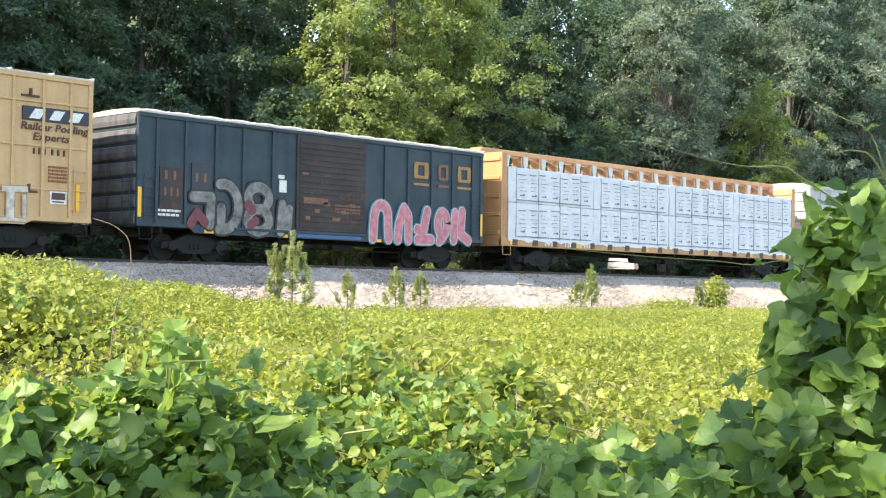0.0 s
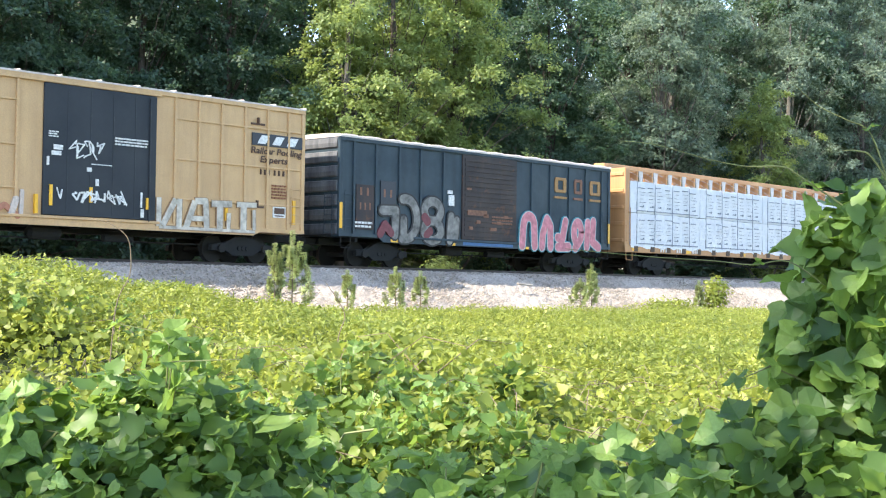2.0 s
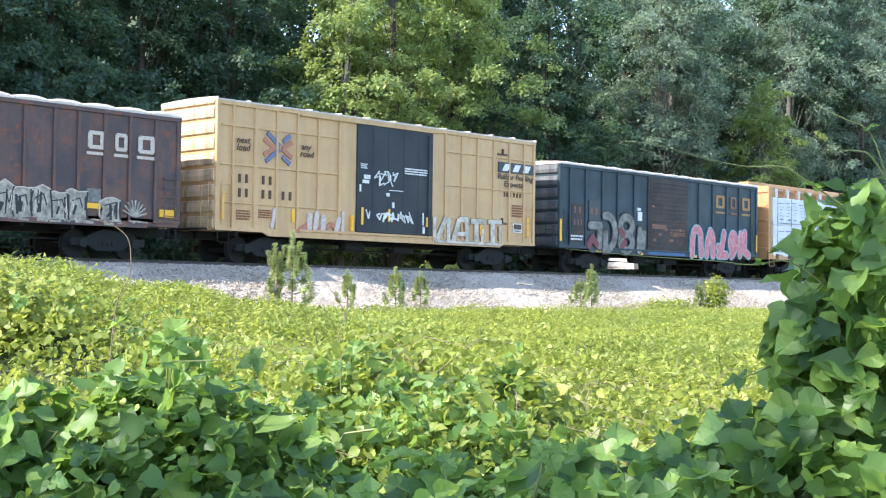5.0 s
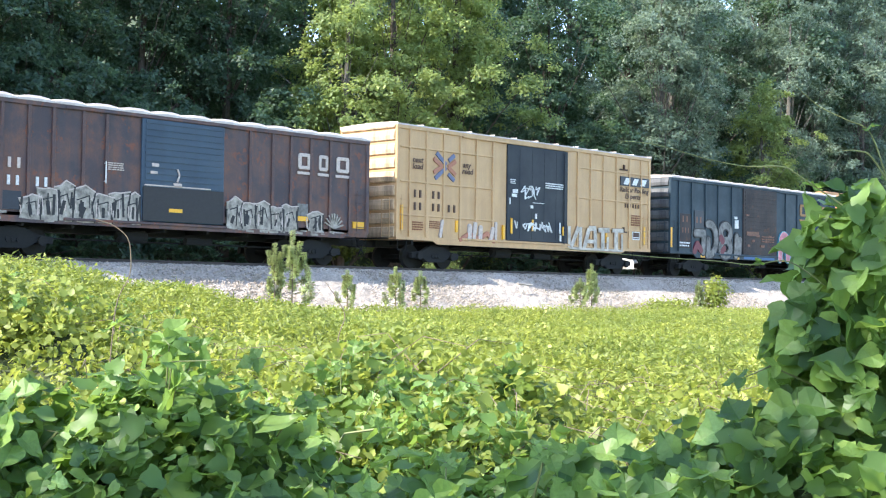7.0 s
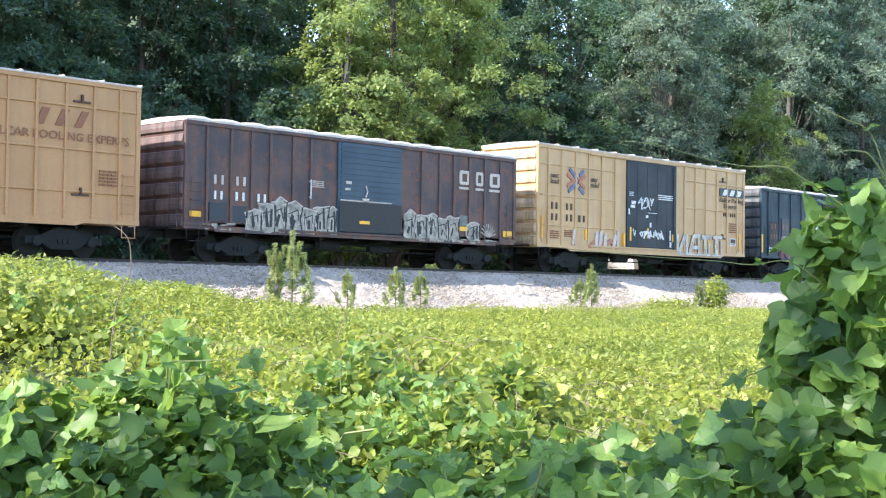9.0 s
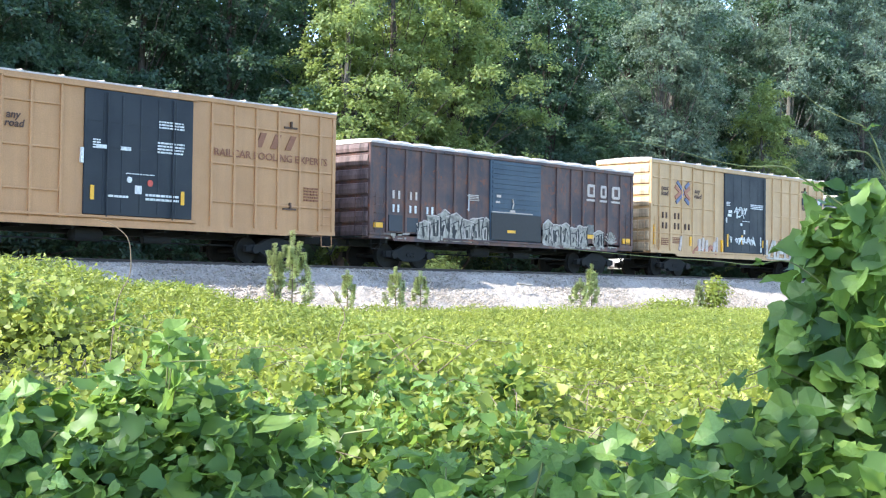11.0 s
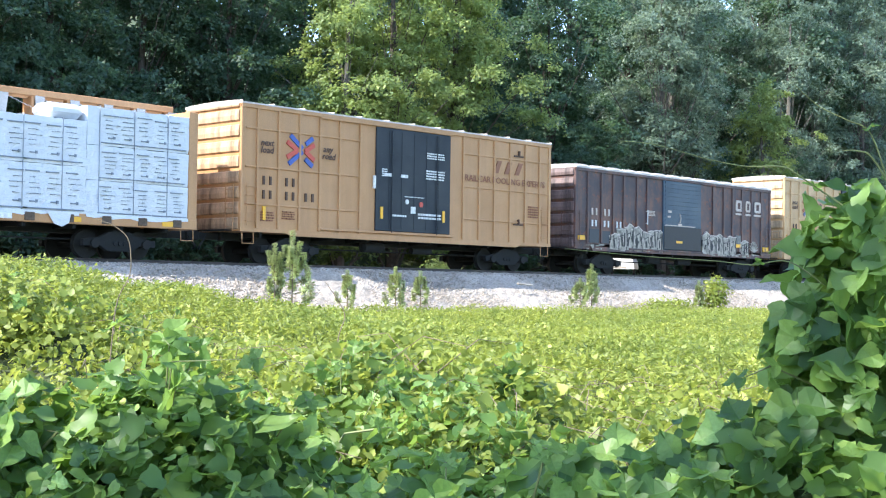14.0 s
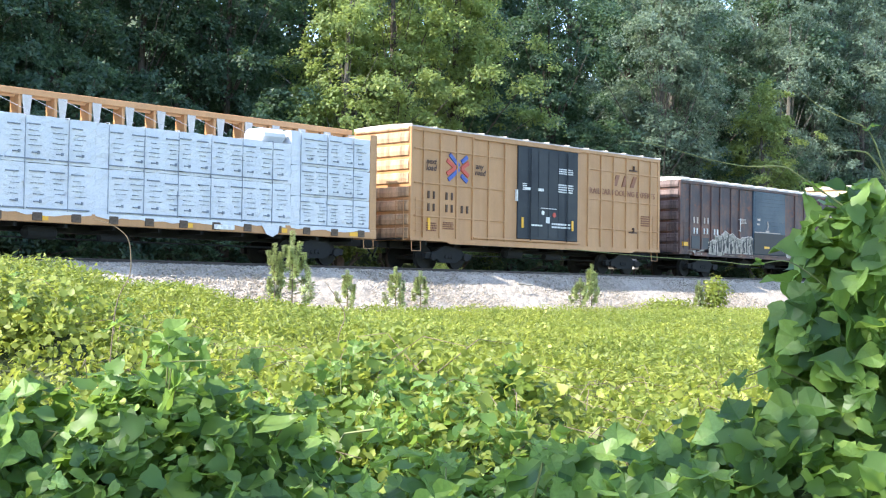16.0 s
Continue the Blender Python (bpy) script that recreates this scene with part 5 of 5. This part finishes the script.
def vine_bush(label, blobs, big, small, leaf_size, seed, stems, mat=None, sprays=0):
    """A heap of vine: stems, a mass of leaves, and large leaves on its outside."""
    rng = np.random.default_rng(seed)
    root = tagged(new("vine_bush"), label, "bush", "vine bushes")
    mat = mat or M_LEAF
    c0 = np.mean([b[0] for b in blobs], axis=0)
    root.location = (c0[0], c0[1], float(ground_z(np.array(c0[0]), np.array(c0[1]))) - 0.02)
    off = np.array(root.location)
    w = np.array([b[1] * b[2] for b in blobs])
    w = w / w.sum()

    def sample(n, lo):
        out, nr = [], []
        for _ in range(n):
            c, rx, rz = blobs[rng.choice(len(blobs), p=w)]
            d = rng.normal(size=3)
            d /= np.linalg.norm(d)
            q = lo + (1 - lo) * rng.random()
            out.append(np.array(c) + d * np.array([rx, rx, rz]) * q)
            nr.append(d)
        return np.array(out), np.array(nr)

    p, nr = sample(small, 0.3)
    nrm = nr * 0.7 + rng.normal(0, 0.5, p.shape) + np.array([-0.45, -0.2, 0.7])
    size = (0.45 + 0.75 * rng.random(small) ** 1.6) * leaf_size * 1.25
    for pick, outline in ((slice(0, None, 2), LEAF_BIG), (slice(1, None, 2), LEAF_OVAL)):
        q = p[pick]
        part("foliage", leaf_mesh("foliage", q - off, nrm[pick], size[pick], *outline, mat, rng, wide=rng.uniform(0.6, 1.1, len(q))), mat, root, "mass of green leaves")

    def big_leaf(q, d, k):
        up = Vector(d * 0.55 + rng.normal(0, 0.55, 3) + np.array([-0.55, -0.25, 0.75])).normalized()
        down = Vector((rng.normal(), rng.normal(), -0.8))
        yv = (down - up * down.dot(up)).normalized()
        xv = yv.cross(up)
        ob = part("leaf", LEAVES[rng.integers(6)], M_LEAF, root)
        ob.matrix_basis = Matrix.Translation(Vector(q - off)) @ Matrix((xv, yv, up)).transposed().to_4x4() @ Matrix.Diagonal((k, k, k, 1))

    p, nr = sample(big, 0.82)
    for q, d in zip(p, nr):
        big_leaf(q, d, leaf_size * (0.55 + 0.75 * rng.random() ** 1.3))
    # loose sprays that break the outline
    p, nr = sample(sprays, 0.9)
    for q, d in zip(p, nr):
        d = d * np.array([1, 1, 0.5]) + np.array([0, 0, 0.55])
        d /= np.linalg.norm(d)
        reach = leaf_size * rng.uniform(1.2, 2.6)
        tip = q + d * reach + np.array([rng.normal(0, 0.3), rng.normal(0, 0.3), -0.25]) * reach
        knee = q + d * reach * 0.6
        part("stem", Shape().tube([Vector(v - off) for v in (q - d * 0.05, knee, tip)], [0.004, 0.003, 0.0015], 4), M_VINE, root)
        for v, k in ((knee, 0.8), (tip, 0.5)):
            big_leaf(v, d, leaf_size * k * rng.uniform(0.7, 1.1))
    for _ in range(stems):
        c, rx, rz = blobs[rng.choice(len(blobs), p=w)]
        a = Vector((c[0] + rng.normal(0, rx * 0.4), c[1] + rng.normal(0, rx * 0.4), off[2])) - Vector(off)
        b = Vector(c) - Vector(off) + Vector(rng.normal(0, 0.3, 3) * np.array([rx, rx, rz]))
        mid = (a + b) / 2 + Vector(rng.normal(0, 0.06, 3))
        part("stem", Shape().tube([a, mid, b], [0.007, 0.006, 0.003], 5), M_VINE, root)
    return root


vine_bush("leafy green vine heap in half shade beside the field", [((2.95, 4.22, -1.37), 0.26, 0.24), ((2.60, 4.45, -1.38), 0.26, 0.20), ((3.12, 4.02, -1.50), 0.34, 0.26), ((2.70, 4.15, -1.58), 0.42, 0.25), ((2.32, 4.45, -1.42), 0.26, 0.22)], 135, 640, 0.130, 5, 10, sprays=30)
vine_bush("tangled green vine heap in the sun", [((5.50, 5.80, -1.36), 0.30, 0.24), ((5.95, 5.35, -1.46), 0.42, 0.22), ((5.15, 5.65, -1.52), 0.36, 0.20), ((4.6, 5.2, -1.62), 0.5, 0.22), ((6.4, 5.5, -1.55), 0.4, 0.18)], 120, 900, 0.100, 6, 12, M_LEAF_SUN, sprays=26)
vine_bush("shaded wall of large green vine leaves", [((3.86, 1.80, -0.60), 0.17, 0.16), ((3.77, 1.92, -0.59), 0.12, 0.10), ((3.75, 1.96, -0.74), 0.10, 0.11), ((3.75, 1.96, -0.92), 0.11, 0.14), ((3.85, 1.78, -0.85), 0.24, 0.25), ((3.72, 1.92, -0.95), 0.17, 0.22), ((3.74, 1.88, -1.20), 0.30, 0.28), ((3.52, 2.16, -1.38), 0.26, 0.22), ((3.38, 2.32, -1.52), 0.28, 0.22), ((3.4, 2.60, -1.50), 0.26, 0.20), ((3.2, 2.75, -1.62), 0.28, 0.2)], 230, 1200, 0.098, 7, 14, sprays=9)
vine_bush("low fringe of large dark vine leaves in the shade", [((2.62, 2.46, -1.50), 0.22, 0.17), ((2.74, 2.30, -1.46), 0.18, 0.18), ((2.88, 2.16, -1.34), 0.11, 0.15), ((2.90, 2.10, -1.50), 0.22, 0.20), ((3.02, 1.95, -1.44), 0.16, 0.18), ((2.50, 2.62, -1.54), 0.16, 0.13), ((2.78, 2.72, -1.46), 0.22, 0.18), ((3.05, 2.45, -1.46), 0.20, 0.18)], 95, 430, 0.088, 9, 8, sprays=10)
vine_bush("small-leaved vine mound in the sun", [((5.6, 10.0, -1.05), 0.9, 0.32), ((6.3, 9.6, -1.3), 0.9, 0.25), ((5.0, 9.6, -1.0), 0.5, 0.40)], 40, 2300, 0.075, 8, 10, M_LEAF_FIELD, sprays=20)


def vine_shoot(label, path, r, leaf_at=(), mat=None, size=0.05, seed=1):
    """A loose climbing shoot with a few leaves."""
    rng = np.random.default_rng(seed)
    root = tagged(new("vine_shoot"), label, "vine")
    root.location = path[0]
    o = Vector(path[0])
    pts = [Vector(p) - o for p in path]
    fine = []
    for i in range(len(pts) - 1):
        p0, p1, p2, p3 = pts[max(i - 1, 0)], pts[i], pts[i + 1], pts[min(i + 2, len(pts) - 1)]
        for q in range(5):
            t = q / 5
            fine.append(0.5 * ((2 * p1) + (p2 - p0) * t + (2 * p0 - 5 * p1 + 4 * p2 - p3) * t * t + (3 * p1 - p0 - 3 * p2 + p3) * t ** 3))
    fine.append(pts[-1])
    part("stem", Shape().tube(fine, [r * (1 - 0.6 * i / len(fine)) for i in range(len(fine))], 6), mat or M_VINE, root)
    for k in leaf_at:
        p = fine[min(int(k * len(fine)), len(fine) - 1)]
        ob = part("leaf", LEAVES[int(rng.integers(6))], M_LEAF, root)
        ob.matrix_basis = Matrix.Translation(p) @ Euler((rng.uniform(0.2, 1.0), rng.uniform(-0.5, 0.5), rng.uniform(0, 6.2))).to_matrix().to_4x4() @ Matrix.Diagonal((size,) * 3 + (1,))


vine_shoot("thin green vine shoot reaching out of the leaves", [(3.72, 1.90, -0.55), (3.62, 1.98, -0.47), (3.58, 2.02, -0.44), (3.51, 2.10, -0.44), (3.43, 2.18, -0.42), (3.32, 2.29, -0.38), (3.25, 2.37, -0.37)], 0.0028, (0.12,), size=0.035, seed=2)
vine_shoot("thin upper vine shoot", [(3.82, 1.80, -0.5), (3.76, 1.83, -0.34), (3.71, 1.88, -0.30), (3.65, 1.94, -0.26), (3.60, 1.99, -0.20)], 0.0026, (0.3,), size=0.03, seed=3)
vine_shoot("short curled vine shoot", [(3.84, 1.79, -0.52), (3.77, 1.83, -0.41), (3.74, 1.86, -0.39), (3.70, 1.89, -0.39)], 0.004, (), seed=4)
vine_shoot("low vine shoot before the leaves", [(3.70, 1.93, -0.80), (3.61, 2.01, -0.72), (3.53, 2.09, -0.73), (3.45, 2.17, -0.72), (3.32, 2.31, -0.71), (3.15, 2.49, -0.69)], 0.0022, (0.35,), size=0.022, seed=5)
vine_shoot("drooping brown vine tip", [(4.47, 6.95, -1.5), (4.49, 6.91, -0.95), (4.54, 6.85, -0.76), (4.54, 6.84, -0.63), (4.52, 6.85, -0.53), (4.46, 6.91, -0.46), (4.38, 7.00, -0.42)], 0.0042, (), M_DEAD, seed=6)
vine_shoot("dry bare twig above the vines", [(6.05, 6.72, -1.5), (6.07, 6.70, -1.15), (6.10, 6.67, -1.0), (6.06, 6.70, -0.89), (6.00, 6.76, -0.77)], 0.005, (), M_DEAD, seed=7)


# ---- pine saplings at the foot of the ballast ----
def pine_sapling(x, y, height, seed, shoots=9, bushy=0.3, label="young pine sapling with pale upright tips at the ballast edge"):
    rng = np.random.default_rng(seed)
    root = tagged(new("pine_sapling"), label, "sapling", "pine saplings")
    root.location = (x, y, float(ground_z(np.array(x), np.array(y))))
    z0 = float(vine_top(np.array(x), np.array(y))) - root.location.z
    top = height + z0
    part("trunk", Shape().tube([(0, 0, 0), (0.02, 0, top * 0.5), (0, 0.01, top * 0.97)], [0.028, 0.018, 0.008], 7), M_DEAD, root)

    def needled(path, counts, size, spread_):
        pts, nr, dirs = [], [], []
        for seg, m in counts:
            ax = (path[seg + 1] - path[seg]).normalized()
            for _ in range(m):
                pts.append(tuple(path[seg].lerp(path[seg + 1], rng.random())))
                d = Vector(rng.normal(size=3)).normalized() * spread_ + ax
                q = Vector(rng.normal(size=3)).cross(d).normalized()
                nr.append(tuple(q))
                dirs.append(np.cross(d, q))
        me = leaf_mesh("needles", pts, nr, rng.uniform(size * 0.7, size * 1.2, len(pts)), *LEAF_SMALL, M_NEEDLE, rng, wide=0.11, dirs=np.array(dirs))
        part("needles", me, M_NEEDLE, root)

    # leader with its cluster of candles
    for k in range(5):
        a = k * 1.3
        r = 0.0 if k == 0 else 0.075 * height
        base = Vector((math.cos(a) * r, math.sin(a) * r, top - height * (0.22 if k == 0 else 0.30)))
        needled([base, base + Vector((math.cos(a) * r * 0.5, math.sin(a) * r * 0.5, height * (0.30 if k == 0 else rng.uniform(0.16, 0.26))))], ((0, 300),), 0.035 * height + 0.045, 0.30)
    for k in range(shoots):
        f = (k + 0.5) / shoots
        h = z0 + height * (0.02 + 0.64 * f ** 0.75)
        a = k * 2.4 + rng.uniform(-0.3, 0.3)
        ln = bushy * height * (0.95 - 0.5 * f) * rng.uniform(0.8, 1.15)
        tip = Vector((math.cos(a) * ln, math.sin(a) * ln, h + ln * 0.3))
        path = [Vector((0, 0, h)), Vector((tip.x * 0.6, tip.y * 0.6, h + ln * 0.10)), tip, tip + Vector((0, 0, height * rng.uniform(0.14, 0.26)))]
        part("branch", Shape().tube(path, [0.012, 0.009, 0.007, 0.005], 5), M_VINE, root)
        needled(path, ((1, 80),), 0.06 * height + 0.07, 1.0)
        needled(path, ((2, 210),), 0.035 * height + 0.045, 0.30)


pine_sapling(25.78, 30.5, 2.15, 1, 13, 0.34)
pine_sapling(25.20, 30.6, 1.7, 9, 4, 0.11)
pine_sapling(27.97, 30.5, 1.15, 2, 8, 0.30)
pine_sapling(29.73, 30.2, 1.3, 3, 9, 0.32)
pine_sapling(31.05, 30.4, 1.1, 4, 7, 0.30)
pine_sapling(40.2, 30.5, 1.5, 5, 8, 0.22)
pine_sapling(39.5, 30.5, 1.0, 6, 12, 0.50)
pine_sapling(47.4, 30.5, 1.1, 10, 8, 0.20)


def shrub(x, y, height, width, seed, mat, label, n=900, base=None):
    rng = np.random.default_rng(seed)
    root = tagged(new("shrub"), label, "shrub", "shrubs")
    z0 = float(vine_top(np.array(x), np.array(y))) - 0.3 if base is None else base
    root.location = (x, y, z0)
    d = rng.normal(size=(n, 3))
    d /= np.linalg.norm(d, axis=1, keepdims=True)
    q = rng.random(n) ** 0.4
    lump = 1 + 0.25 * np.sin(5 * d[:, 0] + seed) * np.sin(4 * d[:, 2] + 2 * d[:, 1])
    p = d * (q * lump)[:, None] * np.array([width / 2, width / 2, height / 2]) + np.array([0, 0, height / 2])
    part("foliage", leaf_mesh("foliage", p, d + rng.normal(0, 0.5, (n, 3)) + (0, 0, 0.5), rng.uniform(0.07, 0.15, n), *LEAF_SMALL, mat, rng), mat, root)
    for k in range(6):
        a = k * 1.05
        part("stem", Shape().tube([(0, 0, 0), (math.cos(a) * width * 0.12, math.sin(a) * width * 0.12, height * 0.4), (math.cos(a) * width * 0.3, math.sin(a) * width * 0.3, height * 0.75)], [0.015, 0.01, 0.005], 5), M_DEAD, root)


shrub(48.3, 30.3, 1.65, 1.35, 3, M_LEAF_FIELD, "rounded yellow-green shrub at the ballast edge", 1300)
shrub(44.6, 30.1, 0.75, 2.6, 4, M_LEAF_FIELD, "low vine hump at the ballast edge", 1200)
shrub(44.5, 42.2, 1.3, 1.9, 5, M_TREE_LEAF_LIT, "sunlit shrub beyond the track", 700, base=-0.55)
box_thing = tagged(new("utility_box"), "white rounded trackside utility box on dark legs", "utility box")
box_thing.matrix_basis = pose(53.9, 39.0, -0.70, 0, 0, -70)
part("cabinet", Shape().extrude([(-0.66, 1.04), (0.66, 1.04), (0.64, 1.38), (0.50, 1.62), (0.28, 1.76), (-0.48, 1.78), (-0.60, 1.60)], -0.4, 0.4), M_WHITE, box_thing)
part("vent", Shape().box(-0.62, 0.30, -0.42, -0.39, 1.07, 1.16, 0.01), M_DULL_SILVER, box_thing, "grey vent slot")
for y in (-0.55, 0.55):
    part("leg", Shape().box(y - 0.06, y + 0.06, -0.06, 0.06, -0.1, 1.04, 0.01), M_BLACK_STEEL, box_thing)


stake = tagged(new("wooden_board"), "weathered pale board lying on the ballast slope", "board")
stake.matrix_basis = pose(38.4, 32.2, -0.545, 18, 4, -12)
part("plank", Shape().box(-0.35, 0.35, -0.06, 0.06, -0.03, 0.02, 0.008), M_DULL_SILVER, stake)


# ---- forest ----
def tree_parts(seed, height, crown_r, crown_base, n, bark, leaf, leaf_size=(0.13, 0.26), clumps=46):
    rng = np.random.default_rng(seed)
    wood = Shape()
    lean = rng.normal(0, 0.25, 2)
    spine = [Vector((lean[0] * t * t, lean[1] * t * t, height * 0.92 * t)) for t in np.linspace(0, 1, 7)]
    r0 = 0.018 * height
    wood.tube(spine, [r0 * (1 - 0.85 * k / 6) + 0.01 for k in range(7)], 8)
    cs, rs = [], []
    tilt = []
    for k in range(clumps):
        t = crown_base + (1 - crown_base) * (k + 0.5) / clumps
        a = k * 2.399 + rng.uniform(-0.5, 0.5)
        prof = math.sin(math.pi * min(1, 0.14 + 0.80 * (t - crown_base) / (1 - crown_base))) ** 0.7
        rr = crown_r * prof * (0.35 + 0.78 * rng.random())
        c = Vector((math.cos(a) * rr, math.sin(a) * rr, height * t + rng.normal(0, 0.5)))
        base = spine[min(5, int(t * 0.75 * 6))]
        mid = base.lerp(c, 0.55) + Vector((0, 0, 0.25))
        wood.tube([base, mid, c], [r0 * 0.32 * (1.15 - t), r0 * 0.2 * (1.15 - t), 0.012], 5)
        # each limb carries a few flat sprays of its own
        for q in range(4):
            cs.append(base.lerp(c, rng.uniform(0.55, 1.1)) + Vector(rng.normal(0, 1, 3)) * crown_r * 0.13)
            rs.append(crown_r * rng.uniform(0.07, 0.21))
            tilt.append((math.cos(a) * 0.5 + rng.normal(0, 0.3), math.sin(a) * 0.5 + rng.normal(0, 0.3), 1.0))
    rs = np.array(rs)
    idx = rng.choice(len(cs), n, p=rs ** 1.7 / np.sum(rs ** 1.7))
    tilt = np.array(tilt)[idx]
    tilt /= np.linalg.norm(tilt, axis=1, keepdims=True)
    d = rng.normal(size=(n, 3))
    d /= np.linalg.norm(d, axis=1, keepdims=True)
    ragged = 1 + 0.45 * np.sin(7 * d[:, 0] + idx) * np.sin(6 * d[:, 1] + 2 * idx)
    step = d * (rng.random(n) ** 0.5 * ragged * rs[idx])[:, None] * 1.35
    step -= 0.62 * tilt * np.sum(step * tilt, axis=1, keepdims=True)
    p = np.array([tuple(c) for c in cs])[idx] + step
    p[:, 2] -= 0.25 * np.sum(step[:, :2] ** 2, axis=1)
    nrm = tilt * 0.8 + d * 0.25 + rng.normal(0, 0.45, (n, 3))
    return wood.mesh("trunk", bark), leaf_mesh("crown", p, nrm, rng.uniform(*leaf_size, n), *LEAF_TINY, leaf, rng)


KINDS = []
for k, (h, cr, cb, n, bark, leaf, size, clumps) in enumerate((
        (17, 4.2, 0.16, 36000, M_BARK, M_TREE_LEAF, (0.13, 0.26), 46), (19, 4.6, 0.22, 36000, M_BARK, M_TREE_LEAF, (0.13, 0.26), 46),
        (15, 3.8, 0.10, 32000, M_PALE_BARK, M_TREE_LEAF_LIT, (0.13, 0.26), 40), (18, 4.4, 0.14, 36000, M_BARK, M_TREE_LEAF_LIT, (0.13, 0.26), 42),
        (20, 4.8, 0.25, 40000, M_PALE_BARK, M_TREE_LEAF_HAZE, (0.12, 0.24), 50), (8, 2.6, 0.08, 15000, M_BARK, M_TREE_LEAF, (0.12, 0.24), 46),
        (19, 4.6, 0.15, 11000, M_BARK, M_TREE_LEAF, (0.26, 0.46), 40), (20, 4.8, 0.20, 11000, M_PALE_BARK, M_TREE_LEAF_HAZE, (0.26, 0.46), 40))):
    KINDS.append(tree_parts(100 + k, h, cr, cb, n, bark, leaf, size, clumps))
TREE_LABELS = ["dark green broadleaf tree in the forest edge", "tall dark broadleaf tree with a full crown", "young tree with sunlight painted into its bright green leaves", "leafy tree with sunlight painted into its fresh green leaves",
               "tall tree with pale trunk and haze painted into its leaves", "low dark understorey tree", "tall dark tree deep in the forest", "tall tree deep in the forest, haze painted into its leaves"]


def tree(kind, x, y, turn, k=1.0):
    root = tagged(new("tree"), TREE_LABELS[kind], "tree", "forest trees")
    z = float(ground_z(np.array(x), np.array(y)))
    root.matrix_basis = Matrix.Translation((x, y, z - 0.15)) @ Matrix.Rotation(turn, 4, "Z") @ Matrix.Diagonal((k, k, k, 1))
    wood, leaves = KINDS[kind]
    part("trunk", wood, None, root)
    part("crown", leaves, None, root)


def build_forest():
    rng = random.Random(77)
    # the trees that stand forward, most with sunlight or haze put into their leaf colour
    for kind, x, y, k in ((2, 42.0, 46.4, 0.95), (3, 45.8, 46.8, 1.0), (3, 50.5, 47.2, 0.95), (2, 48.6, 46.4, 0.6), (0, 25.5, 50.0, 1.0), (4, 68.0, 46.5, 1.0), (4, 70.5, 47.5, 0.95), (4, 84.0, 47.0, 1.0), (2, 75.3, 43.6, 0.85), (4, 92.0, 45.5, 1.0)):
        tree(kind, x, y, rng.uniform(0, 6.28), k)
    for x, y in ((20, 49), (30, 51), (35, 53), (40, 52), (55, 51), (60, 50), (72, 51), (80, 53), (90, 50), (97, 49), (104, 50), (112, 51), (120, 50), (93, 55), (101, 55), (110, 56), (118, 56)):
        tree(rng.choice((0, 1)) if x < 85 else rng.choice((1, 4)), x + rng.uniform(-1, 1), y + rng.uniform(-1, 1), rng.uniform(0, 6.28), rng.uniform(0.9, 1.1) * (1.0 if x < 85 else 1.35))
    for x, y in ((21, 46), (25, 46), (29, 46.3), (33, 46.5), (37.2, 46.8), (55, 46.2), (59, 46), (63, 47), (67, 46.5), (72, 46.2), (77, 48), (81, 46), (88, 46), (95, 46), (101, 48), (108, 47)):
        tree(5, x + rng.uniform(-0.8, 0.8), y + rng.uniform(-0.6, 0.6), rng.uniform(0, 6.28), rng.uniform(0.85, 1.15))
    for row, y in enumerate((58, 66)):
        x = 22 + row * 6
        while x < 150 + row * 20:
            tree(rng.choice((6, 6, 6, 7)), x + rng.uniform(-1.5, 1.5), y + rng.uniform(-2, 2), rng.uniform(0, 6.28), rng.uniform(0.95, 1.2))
            x += 7.5
    # unseen trees added past the train's tail, to shade the forest that follows
    for x, y in ((-16, 50), (-9, 52), (-3, 49), (3, 51), (8, 49.5), (13, 51), (17, 48.5), (0, 58), (8, 57), (15, 58)):
        tree(6, x, y, rng.uniform(0, 6.28), rng.uniform(1.0, 1.15))


build_forest()
# an unseen tree, added beside the camera to shade the nearest vines
KINDS.append(tree_parts(300, 9.5, 1.9, 0.42, 1750, M_BARK, M_TREE_LEAF, (0.16, 0.28), 34))
TREE_LABELS.append("unseen slender open tree added to shade the vines")
tree(8, -2.9, 4.65, 1.0)


# ---- everything that rolls ----
def motions():
    for item in MOVING:
        ob, x8 = item[0], item[1]
        y = SIDE + (item[2] if len(item) > 2 else 0.0)
        z = item[3] if len(item) > 3 else 0.0
        walk(ob, [(t, pose(x8 + gone(t), y, z)) for t in (0, 2, 4, 6, 8, 10, 12, 14, 16)])
    steps = [16.0 * k / 120 for k in range(121)]
    for ws, dx in TURNING:
        walk(ws, [(t, pose(dx, 0, 0.42, 0, math.degrees(gone(t) / 0.42) % 360, 0)) for t in steps])


motions()
